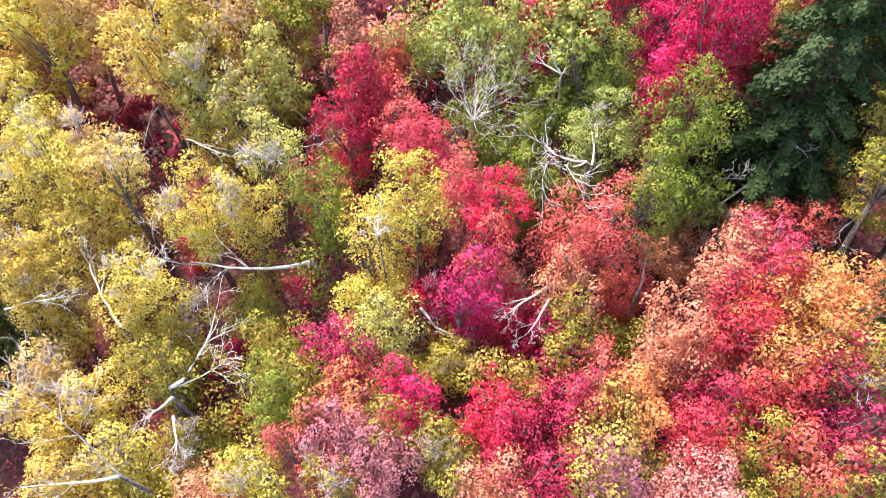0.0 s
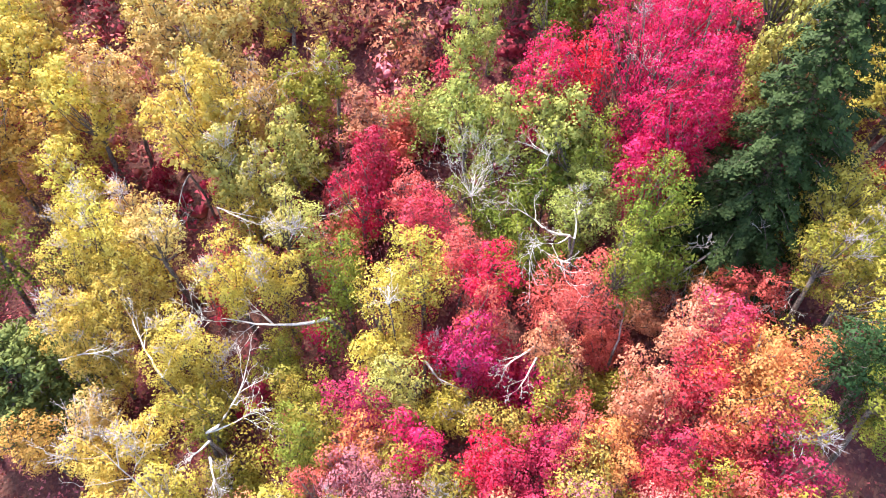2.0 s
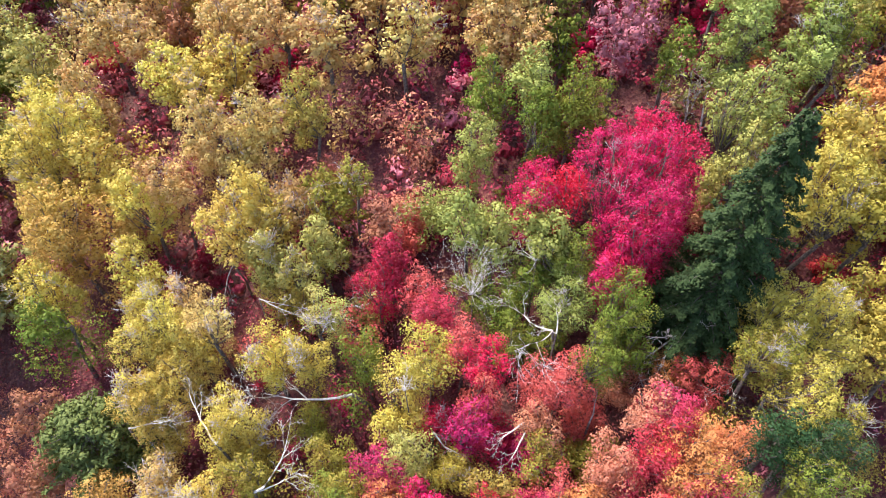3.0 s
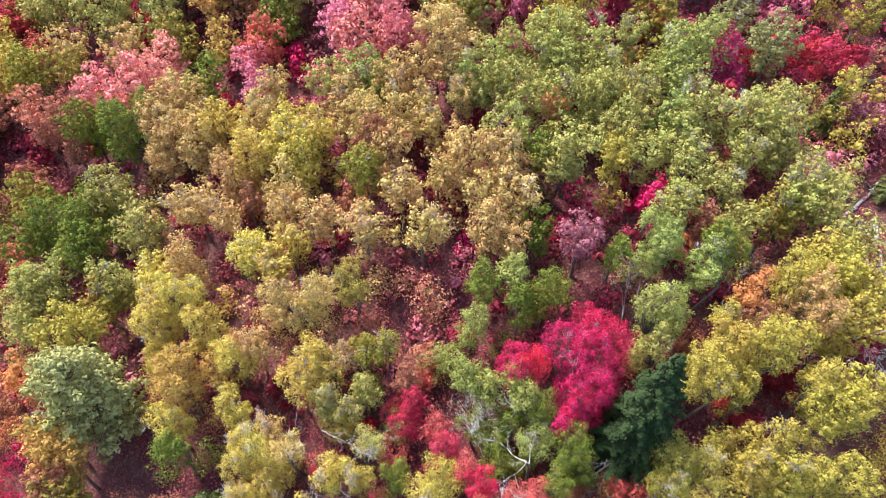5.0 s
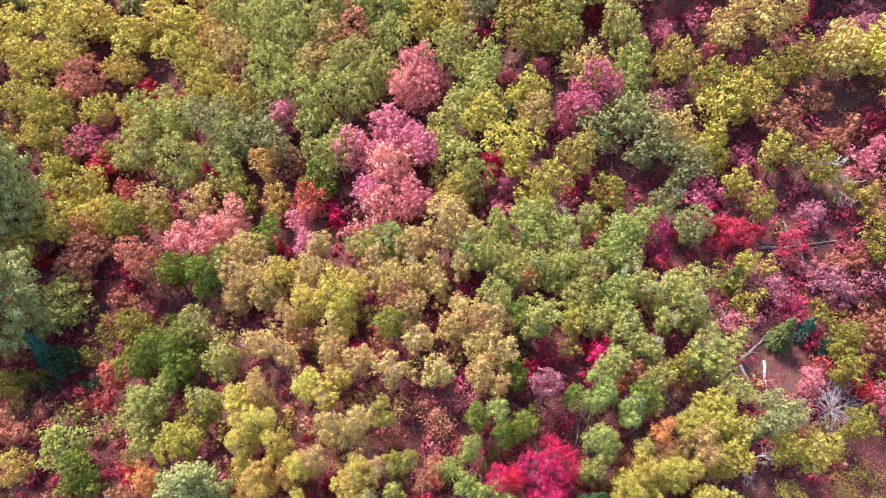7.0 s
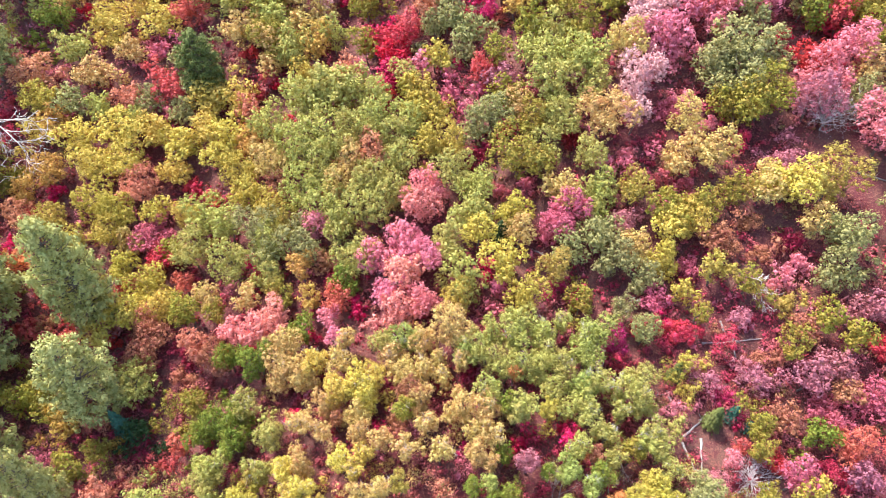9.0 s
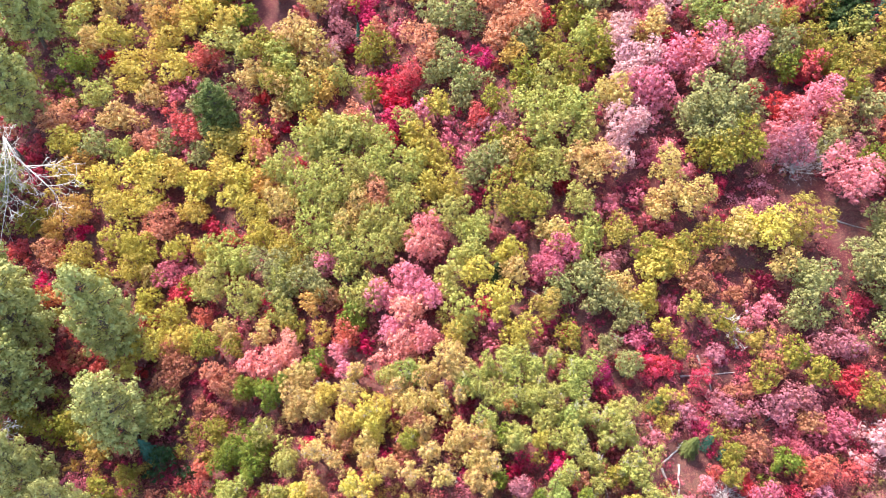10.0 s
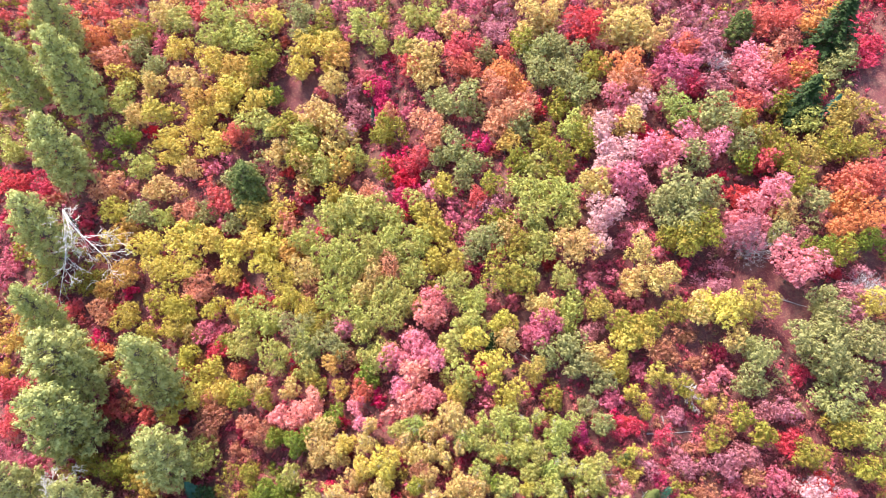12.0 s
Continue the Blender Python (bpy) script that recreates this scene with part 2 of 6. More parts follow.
def leafy(rng, clumps, total, length, width, floor=-0.55, inner=0.62, soft=0.6, heart=0.0, hearts=None):
    area = np.array([s * s for _, s in clumps]) * rng.uniform(0.55, 1.25, len(clumps))
    share = np.maximum(6, (total * area / area.sum()).astype(int))
    places, outs = [], []
    for (c, s), k in zip(clumps, share):
        d = rng.normal(0, 1, (k * 2, 3))
        d /= np.linalg.norm(d, axis=1)[:, None]
        d = d[d[:, 2] > floor][:k]
        lump = 1 + 0.22 * np.sin(d[:, :1] * 5 + c[0] * 7) * np.cos(d[:, 1:2] * 5 + c[1] * 9)
        places.append(c + d * s * lump * rng.uniform(inner, 1.1, (len(d), 1)) * (1, 1, 0.85))
        outs.append(d)
    verts, faces, shade = leaves(rng, np.concatenate(places), np.concatenate(outs), length, width, soft)
    if heart:
        # the dense inside of each clump, where no light comes through
        c, s = np.array([c for c, _ in clumps[:hearts]]), np.array([s for _, s in clumps[:hearts]])
        knobs = DOME[None] * (s * heart)[:, None, None, None] * rng.uniform(0.8, 1.15, (len(c), 4, 3, 1)) * (1, 1, 0.85)
        a = rng.uniform(0, 6.28, len(c))
        turned = np.stack([knobs[..., 0] * np.cos(a)[:, None, None] - knobs[..., 1] * np.sin(a)[:, None, None],
                           knobs[..., 0] * np.sin(a)[:, None, None] + knobs[..., 1] * np.cos(a)[:, None, None], knobs[..., 2]], -1)
        way = turned / np.linalg.norm(turned, axis=-1, keepdims=True)
        verts = np.concatenate([verts, (turned + c[:, None, None, :]).reshape(-1, 3)])
        shade = np.concatenate([shade, way.reshape(-1, 3)])
        faces = np.arange(len(verts)).reshape(-1, 3)
    return verts, faces, shade


def limbs(rng, clumps, height, thick, side_twigs):
    """Trunk and limbs from the ground up to each clump; the crown's centre is at the given height."""
    verts, faces = [], []
    fork = max(height * 0.42, height - 1.4 * max(math.hypot(c[0], c[1]) for c, _ in clumps))
    bend = rng.uniform(-0.12, 0.12, 2) * height
    foot, knee = Vector((0, 0, -0.4)), Vector((bend[0], bend[1], fork))
    tube(verts, faces, [foot, (foot + knee) / 2 + Vector((0.05, -0.04, 0)), knee], [thick * 1.25, thick, thick * 0.8], 6)
    for c, s in clumps:
        end = Vector(c) + Vector((0, 0, height))
        mid = knee.lerp(end, 0.5) + Vector(rng.uniform(-0.15, 0.15, 3)) * (end - knee).length
        tube(verts, faces, [knee, mid, end], [thick * 0.36, thick * 0.17, 0.008], 4 if side_twigs else 3)
        for _ in range(side_twigs):
            out = Vector(rng.normal(0, 1, 3)).normalized() * s * rng.uniform(0.7, 1.25)
            out.z = abs(out.z) * 0.8
            tube(verts, faces, [mid.lerp(end, 0.7), end + out * 0.5, end + out], [0.014, 0.01, 0.004], 3)
    return verts, faces


# crown radii, and the forms a crown takes at that radius: height of the tree in crown radii, half height of the crown
WIDTHS = (0.55, 0.8, 1.15, 1.6, 2.3, 3.1)
FORMS = {"low": (1.35, 0.62), "squat": (2.1, 0.75), "round": (3.1, 0.95), "slim": (4.6, 1.1), "spire": (6.6, 1.3)}
# nearness: leaf length, leaves per square metre of crown, clump radius, inner fullness of a clump
FINENESS = {"nearest": (0.06, 1900, 0.25, 0.5), "near": (0.085, 950, 0.27, 0.56), "mid": (0.13, 370, 0.31, 0.64), "far": (0.2, 125, 0.38, 0.66), "distant": (0.28, 64, 0.46, 0.68)}
TREES = {}


def tree_meshes(width, form, fineness, k):
    """Crown, wood and pale upper twigs of one tree, and its height."""
    key = (width, form, fineness, k)
    if key not in TREES:
        rng = np.random.default_rng(100 + 7 * k + 31 * list(FORMS).index(form) + 977 * list(FINENESS).index(fineness) + int(width * 1000))
        r, height, tall = width, FORMS[form][0] * width, FORMS[form][1] * width
        length, dense, lump, full = FINENESS[fineness]
        lump = min(lump, 0.36 * r)
        far = fineness in ("far", "distant")
        count = int((1.5 if far else 1.75) * r * (r + tall) / (lump * lump) ** 0.92)
        clumps = clumps_of(rng, r, tall, count, lump, 0.0 if form == "low" else 0.5 * (height - tall), 0.74)
        peak = max(c[2] + 0.85 * s for c, s in clumps)
        wood_ends = clumps[:count]
        clumps = [(c + (0, 0, height - peak), s) for c, s in clumps]
        # more leaves on a crown with deeper sides
        total = int(dense * math.pi * r * r * (0.7 + 0.3 * FORMS[form][1]))
        spots, blades, shade = leafy(rng, clumps, total, length, length * 0.72, floor=-0.35, inner=full + 0.1, soft=0.86 if far else 0.8 if fineness == "mid" else 0.55, heart=0.0 if fineness == "nearest" else full - 0.06, hearts=int(count * 1.2))
        crown = mesh_of("crown", spots, blades, LEAF["gold"], normals=shade)
        step = {"nearest": 2, "near": 3, "mid": 4, "far": 8, "distant": 14}[fineness]
        wood = mesh_of("trunk", *limbs(rng, wood_ends[::step], height - peak, 0.035 if form == "low" else 0.05 + 0.025 * r, 0 if far else 1), BARK, True)
        twigs = mesh_of("twig_haze", *upper_twigs(rng, clumps, 54 if fineness == "nearest" else 26), TWIG, True) if fineness in ("nearest", "near", "mid") and form != "low" else None
        TREES[key] = crown, wood, twigs, height
    return TREES[key]


def upper_twigs(rng, clumps, count):
    """Fine leafless twigs that stand out of the upper crown in two or three tufts."""
    verts, faces = [], []
    high = sorted(clumps, key=lambda q: -q[0][2])[:max(3, len(clumps) // 5)]
    tufts = [high[int(rng.integers(len(high)))] for _ in range(3)]
    for i in range(count):
        c, s = tufts[i % 3]
        foot = Vector(c) + Vector(rng.normal(0, 0.3, 3)) * s - Vector((0, 0, s))
        way = Vector((rng.normal(0, 0.5), rng.normal(0, 0.5), rng.uniform(0.5, 1.0))).normalized()
        end = foot + way * (s * rng.uniform(1.5, 2.25))
        mid = foot.lerp(end, 0.55) + Vector(rng.normal(0, 0.12, 3)) * s
        tube(verts, faces, [foot, mid, end], [0.008, 0.006, 0.003], 3)
        for _ in range(3):
            tube(verts, faces, [mid, mid + (way + Vector(rng.normal(0, 0.6, 3))).normalized() * s * rng.uniform(0.4, 0.9)], [0.005, 0.002], 3)
    return verts, faces


# the kind of tree by the tone of its leaves
KINDS = {
    "golden_oak": "gold straw", "yellow_maple": "yellow ochre amber", "green_oak": "lime pale_lime", "olive_oak": "olive sage green dark_green",
    "red_maple": "red crimson salmon wine", "rose_maple": "rose dusky_pink magenta mauve", "pink_maple": "pink coral blush", "orange_maple": "orange peach rust",
}
KIND_OF = {tone: kind for kind, tones in KINDS.items() for tone in tones.split()}
PLANTED = []
# how often the top of a crown is half bare
TWIGGY = {"gold": 0.8, "straw": 0.5, "yellow": 0.5, "lime": 0.35, "pale_lime": 0.3, "olive": 0.4, "crimson": 0.25, "sage": 0.4}
turn = random.Random(5)


def plant(x, y, r, tone, height, low=False):
    """A tree (or a low shrub) with its crown's radius r, its leaves' tone and its height."""
    fineness = "nearest" if y < 12.6 and abs(x) < 11 or tone == "crimson" and y < 16 else "near" if y < 19 and abs(x) < 16 else "mid" if y < 34 and abs(x) < 27 else "far" if y < 58 else "distant"
    width = min(WIDTHS, key=lambda w: abs(math.log(w / r)))
    form = "low" if low else min(list(FORMS)[1:], key=lambda f: abs(math.log(FORMS[f][0] * r / height)))
    crown, wood, twigs, tall = tree_meshes(width, form, fineness, turn.randrange(4))
    scale = r / width
    thing = new("shrub" if low else KIND_OF[tone] + "_tree")
    thing.matrix_basis = Matrix.LocRotScale((x, y, ground_z(x, y)), Euler((0, 0, turn.uniform(0, 6.28))), Vector((scale, scale, height / tall * turn.uniform(0.97, 1.03))))
    words = FOLIAGE[tone][3]
    if low:
        tagged(thing, "low %s shrub on the leaf-strewn slope" % words, "shrub", "undergrowth shrubs")
    else:
        tagged(thing, "broadleaf tree with %s autumn leaves on the slope" % words, "tree", "%s trees" % words)
    stem, top = new("stem" if low else "trunk", wood), new("foliage" if low else "crown", crown)
    for o in (stem, top):
        o.parent = thing
    if twigs and tone in TWIGGY and turn.random() < TWIGGY[tone]:
        bare = new("twig_haze", twigs)
        bare.parent = thing
        tagged(bare, "pale leafless twigs in the top of the crown", kind="stuff")
    top.material_slots[0].link = "OBJECT"
    top.material_slots[0].material = LEAF[tone]
    PLANTED.append((x, y, r, tone, low))
    return thing


# ---- conifers ----
CONIFERS = {}


def pine_meshes(k):
    """A round-shouldered pine of unit height: tufts of long needles on whorled limbs."""
    if ("pine", k) not in CONIFERS:
        rng = np.random.default_rng(500 + k)
        verts, faces, tufts = [], [], []
        tube(verts, faces, [(0, 0, -0.05), (0.05, 0, 4), (0, 0.05, 8), (0.02, 0, 10.4)], [0.24, 0.19, 0.11, 0.03], 7)
        for h in np.linspace(1.2, 10.2, 20):
            f = (h - 1.2) / 9.0
            reach = 3.1 * min(1.0, 0.78 + 0.9 * f) * (1 - f ** 2.0) ** 0.7 + 0.3
            n = 7 if f < 0.8 else 5
            spin = rng.uniform(0, 6.28)
            for i in range(n):
                a = spin + 6.28 * i / n + rng.uniform(-0.35, 0.35)
                l = reach * rng.uniform(0.78, 1.1)
                way = Vector((math.cos(a), math.sin(a), 0.22 + 0.3 * f))
                root, end = Vector((0, 0, h - 0.3)), Vector((0, 0, h - 0.3)) + way * l
                tube(verts, faces, [root, root.lerp(end, 0.6) - Vector((0, 0, 0.1)), end], [0.06, 0.035, 0.012], 4)
                for _ in range(max(2, int(l * 1.8))):
                    g = rng.uniform(0.45, 1.02)
                    p = root.lerp(end, g) + Vector((rng.normal(0, 0.26), rng.normal(0, 0.26), rng.uniform(0, 0.3)))
                    tufts.append((np.array(p), rng.uniform(0.34, 0.55)))
        spots, blades, shade = leafy(rng, tufts, 11000, 0.27, 0.14, -0.35, 0.75, 0.8, 0.6)
        crown = mesh_of("crown", spots, blades, NEEDLE["pine"], normals=shade)
        CONIFERS["pine", k] = crown, mesh_of("trunk", verts, faces, BARK, True), 10.6, 3.2
    return CONIFERS["pine", k]


def spruce_meshes(k, fine):
    """A narrow cone of drooping boughs, each fringed with short needle sprays."""
    if ("spruce", k, fine) not in CONIFERS:
        rng = np.random.default_rng(800 + k)
        verts, faces, places, outs = [], [], [], []
        tube(verts, faces, [(0, 0, -0.05), (0, 0, 5), (0, 0, 9.9)], [0.2, 0.12, 0.015], 7)
        for h in np.linspace(0.5, 9.7, 46):
            f = h / 9.9
            reach = 2.75 * (1 - f) ** 0.82 + 0.12
            n = max(5, int(9 * (1 - f)))
            spin = rng.uniform(0, 6.28)
            for i in range(n):
                a = spin + 6.28 * i / n + rng.uniform(-0.3, 0.3)
                l = reach * rng.uniform(0.7, 1.12)
                drop = -0.18 * l + 0.35 * l * f
                root, end = Vector((0, 0, h)), Vector((math.cos(a) * l, math.sin(a) * l, h + drop))
                mid = root.lerp(end, 0.55) + Vector((0, 0, 0.1 * l))
                tube(verts, faces, [root, mid, end], [0.03, 0.018, 0.006], 3)
                m = int((300 if fine else 24) * l / 2 + 8)
                g = rng.uniform(0.15, 1.03, m) ** 0.8
                side = np.array([-math.sin(a), math.cos(a), 0])
                line = np.outer(1 - g, root) * (1 - g)[:, None] + 2 * np.outer(g * (1 - g), mid) + np.outer(g * g, end)
                off = rng.normal(0, 0.16, m) * l * (1.1 - g) + rng.normal(0, 0.05, m)
                places.append(line + np.outer(off, side) + np.stack([np.zeros(m), np.zeros(m), rng.normal(0.02, 0.05, m)], 1))
                outs.append(np.tile((math.cos(a) * 0.5, math.sin(a) * 0.5, 0.8), (m, 1)))
        size = 0.115 if fine else 0.28
        spots, blades, shade = leaves(rng, np.concatenate(places), np.concatenate(outs), size, size * 0.6, 0.4)
        crown = mesh_of("crown", spots, blades, NEEDLE["dark"], normals=shade)
        CONIFERS["spruce", k, fine] = crown, mesh_of("trunk", verts, faces, BARK, True), 9.9, 2.7
    return CONIFERS["spruce", k, fine]


def conifer(kind, x, y, r, height, tone, label, fine=False):
    crown, wood, h, wide = pine_meshes(turn.randrange(4)) if kind == "pine" else spruce_meshes(turn.randrange(2), fine)
    thing = new(kind + "_tree")
    thing.matrix_basis = Matrix.LocRotScale((x, y, ground_z(x, y)), Euler((0, 0, turn.uniform(0, 6.28))), Vector((r / wide, r / wide, height / h)))
    tagged(thing, label, kind, kind + " trees")
    for name, me in (("trunk", wood), ("crown", crown)):
        new(name, me).parent = thing
    top = [c for c in thing.children if c.data == crown][0]
    top.material_slots[0].link = "OBJECT"
    top.material_slots[0].material = NEEDLE[tone]
    PLANTED.append((x, y, r * 0.8, "olive", False))
    return thing


# ---- dead wood ----
def spray(rng, verts, faces, root, way, length, thick, depth, wild=0.5, twig=0.0045):
    """A bare branch that curves and forks again and again, most of all towards its end."""
    p, d = Vector(root), Vector(way).normalized()
    pts, rad = [p.copy()], [thick]
    steps = 6 if depth > 2 else 4 if depth > 1 else 3
    kids = []
    for i in range(steps):
        d = (d + Vector(rng.normal(0, 0.12 + 0.16 * wild * (3 - depth), 3))).normalized()
        p = p + d * length / steps
        pts.append(p.copy())
        rad.append(max(twig * 0.8, thick * (1 - 0.8 * (i + 1) / steps)))
        if depth and i >= steps // 3:
            for _ in range(2 if rng.random() < 0.5 else 1):
                side = Vector(rng.normal(0, 1, 3)).cross(d).normalized()
                kids.append((p.copy(), (d * 0.85 + side * rng.uniform(0.35, 0.85)).normalized(), length * rng.uniform(0.3, 0.52), rad[-1] * 0.7))
    tube(verts, faces, pts, rad, 5 if thick > 0.03 else 3)
    for k in kids:
        spray(rng, verts, faces, k[0], k[1], k[2], max(twig, k[3]), depth - 1, wild, twig)


def dead_tree(x, y, z, dx, dy, dz, thick, seed, label, wood=None, depth=3, fans=1, wild=0.5, twig=0.0045, spread=0.75):
    """A dead stem that rises from the ground to (x, y, z), and from there the bare limb (dx, dy, dz) with its twigs."""
    rng = np.random.default_rng(seed)
    thing = new("dead_tree")
    foot = Vector((x - dx * 0.25, y - dy * 0.25, 0))
    foot.z = ground_z(foot.x, foot.y)
    thing.location = foot
    knee = Vector((x, y, z)) - foot
    verts, faces = [], []
    tube(verts, faces, [(0, 0, -0.3), knee * 0.5 + Vector((0.06, 0.05, 0)), knee], [thick * 1.5, thick * 1.25, thick], 6)
    new("trunk", mesh_of("trunk", verts, faces, BARK, True)).parent = thing
    for i in range(fans):
        verts, faces = [], []
        way = Vector((dx, dy, dz))
        if i:
            way = (way.normalized() + Vector(rng.normal(0, spread, 3))) * way.length * rng.uniform(0.6, 1.0)
        spray(rng, verts, faces, knee, way, way.length, thick * (0.95 if not i else 0.6), depth, wild, twig)
        new("bare_branch", mesh_of("bare_branch", verts, faces, wood or BLEACHED, True)).parent = thing
    return tagged(thing, label, "dead tree", "dead trees and bare limbs")


def bare_bush(x, y, r, seed, label, count=46):
    """A leafless bush: pale twigs that spring from one foot in all directions."""
    rng = np.random.default_rng(seed)
    thing = new("bare_bush")
    thing.location = (x, y, ground_z(x, y))
    verts, faces = [], []
    tube(verts, faces, [(0, 0, -0.2), (0.05, 0, 0.5), (0, 0.04, r * 0.55)], [0.14, 0.12, 0.09], 6)
    new("stem", mesh_of("stem", verts, faces, GREY_WOOD, True)).parent = thing
    verts, faces = [], []
    for i in range(count):
        a, h = rng.uniform(0, 6.28), rng.uniform(0.05, 1.0)
        way = Vector((math.cos(a) * (1 - 0.6 * h), math.sin(a) * (1 - 0.6 * h), 0.25 + 0.75 * h)).normalized()
        spray(rng, verts, faces, Vector((0, 0, r * rng.uniform(0.2, 0.55))), way, r * rng.uniform(0.75, 1.05), 0.032, 2, 0.5, 0.011)
    new("twig_crown", mesh_of("twig_crown", verts, faces, TWIG, True)).parent = thing
    PLANTED.append((x, y, r * 0.8, "mauve", False))
    return tagged(thing, label, "bush", "leafless bushes")


def log(x0, y0, x1, y1, thick, label, wood=None):
    """A fallen stem lying on the ground between two places."""
    rng = np.random.default_rng(int(abs(x0 * 31 + y1 * 17) * 10))
    verts, faces = [], []
    pts = []
    for f in np.linspace(0, 1, 7):
        px, py = x0 + (x1 - x0) * f, y0 + (y1 - y0) * f
        pts.append(Vector((px + rng.normal(0, 0.05), py + rng.normal(0, 0.05), ground_z(px, py) + thick * 0.7)))
    mid = pts[0].copy()
    tube(verts, faces, [p - mid for p in pts], [thick * (1 - 0.1 * i) for i in range(7)], 7)
    for _ in range(3):
        i = rng.integers(2, 6)
        side = Vector((rng.normal(), rng.normal(), 0.7)).normalized()
        tube(verts, faces, [pts[i] - mid, pts[i] - mid + side * rng.uniform(0.3, 0.9)], [thick * 0.3, 0.01], 4)
    thing = new("fallen_log", mesh_of("fallen_log", verts, faces, wood or BLEACHED, True))
    thing.location = mid
    return tagged(thing, label, "log", "fallen logs")


# ---- trees, stretch by stretch up the slope ----
plant(-10.9, 15.3, 1.20, "gold", 5.4)
plant(-10.0, 15.6, 1.04, "straw", 5.1)
plant(-11.9, 14.8, 0.88, "amber", 4.9)
plant(-7.1, 14.2, 1.58, "gold", 5.6)
plant(-6.5, 15.1, 1.11, "gold", 5.0)
plant(-5.4, 15.3, 0.82, "straw", 4.5)
plant(-4.3, 15.5, 0.95, "olive", 4.8)
plant(-3.4, 15.5, 0.81, "olive", 4.6)
plant(-4.3, 13.5, 0.83, "lime", 4.5)
plant(-6.2, 13.0, 0.84, "lime", 4.5)
plant(-5.1, 12.8, 0.84, "lime", 4.4)
plant(-4.5, 14.7, 0.95, "olive", 2.1)
plant(-10.8, 13.0, 0.97, "gold", 4.9)
plant(-9.7, 11.3, 1.16, "gold", 5.4)
plant(-8.9, 12.0, 0.87, "straw", 4.5)
plant(-7.8, 11.0, 0.84, "straw", 4.7)
plant(-10.0, 10.7, 1.00, "gold", 4.9)
plant(-8.4, 10.7, 0.91, "gold", 4.7)
plant(-9.1, 9.8, 1.43, "gold", 4.0)
plant(-10.1, 9.3, 0.85, "gold", 4.4)
plant(-5.6, 12.4, 0.98, "yellow", 3.4)
plant(-5.8, 10.2, 1.20, "gold", 4.4)
plant(-4.4, 9.7, 0.83, "yellow", 4.5)
plant(-4.0, 11.0, 0.83, "lime", 4.6)
plant(-2.8, 12.6, 0.96, "lime", 2.0)
plant(-2.7, 9.9, 0.82, "green", 4.5)
plant(-0.7, 9.5, 1.12, "yellow", 5.0)
plant(-1.5, 8.6, 1.27, "gold", 4.4)
plant(-2.3, 14.2, 0.82, "rust", 4.6)
plant(-1.5, 15.8, 0.93, "peach", 2.2)
plant(-2.0, 12.8, 0.83, "rose", 4.5)
plant(-2.3, 12.2, 0.84, "magenta", 4.4)
plant(-3.0, 13.6, 0.96, "salmon", 1.8)
plant(-1.6, 15.0, 0.94, "salmon", 1.9)
plant(-0.9, 11.8, 0.84, "salmon", 4.4)
plant(-0.5, 10.9, 0.82, "red", 4.7)
plant(-0.2, 15.6, 0.42, "red", 0.7, low=True)
plant(-3.9, 16.5, 0.69, "rust", 1.1, low=True)
plant(-4.7, 12.6, 0.48, "red", 0.8, low=True)
plant(-3.4, 11.3, 0.61, "salmon", 1.0, low=True)
plant(-4.8, 12.3, 0.40, "salmon", 0.6, low=True)
plant(-4.3, 13.1, 0.49, "crimson", 0.8, low=True)
plant(-6.7, 10.8, 0.62, "red", 1.0, low=True)
plant(-6.0, 11.5, 0.47, "salmon", 0.7, low=True)
plant(-8.0, 11.6, 0.55, "rust", 0.9, low=True)
plant(-9.3, 15.1, 0.68, "wine", 1.1, low=True)
plant(-11.5, 16.1, 0.70, "rust", 1.1, low=True)
plant(-11.2, 18.2, 0.56, "wine", 0.9, low=True)
plant(-7.7, 14.7, 0.33, "rose", 0.5, low=True)
plant(-8.8, 14.1, 0.50, "wine", 0.8, low=True)
plant(-0.4, 15.6, 0.97, "pale_lime", 2.0)
plant(0.6, 13.7, 0.91, "pale_lime", 4.8)
plant(1.5, 13.1, 0.90, "pale_lime", 4.8)
plant(3.2, 12.6, 1.09, "pale_lime", 5.2)
plant(2.8, 13.5, 0.81, "pale_lime", 4.8)
plant(4.0, 12.1, 0.80, "green", 4.7)
plant(2.3, 12.1, 0.91, "green", 3.5)
plant(0.9, 12.0, 0.86, "green", 3.8)
plant(1.8, 11.2, 0.87, "green", 3.8)
plant(3.6, 11.0, 1.01, "pale_lime", 4.1)
plant(3.2, 12.6, 0.86, "green", 3.6)
plant(2.8, 10.5, 0.96, "green", 3.4)
plant(1.9, 10.3, 0.87, "green", 3.7)
plant(5.1, 10.3, 1.00, "green", 5.5)
plant(5.6, 9.9, 0.93, "green", 3.1)
plant(4.3, 9.0, 0.80, "green", 4.8)
plant(8.9, 15.1, 0.54, "rust", 0.9, low=True)
plant(5.0, 11.5, 0.91, "crimson", 5.0)
plant(6.3, 12.4, 0.85, "crimson", 5.1)
plant(0.7, 16.8, 0.42, "red", 0.7, low=True)
plant(3.4, 18.1, 0.44, "crimson", 0.7, low=True)
plant(0.4, 9.9, 0.81, "salmon", 4.6)
plant(1.1, 9.2, 0.82, "crimson", 4.6)
plant(0.9, 8.5, 0.82, "salmon", 4.5)
plant(2.6, 8.5, 0.82, "salmon", 4.6)
plant(3.4, 8.6, 0.82, "salmon", 4.7)
plant(5.4, 9.4, 0.96, "peach", 2.1)
plant(5.7, 7.6, 0.81, "peach", 4.8)
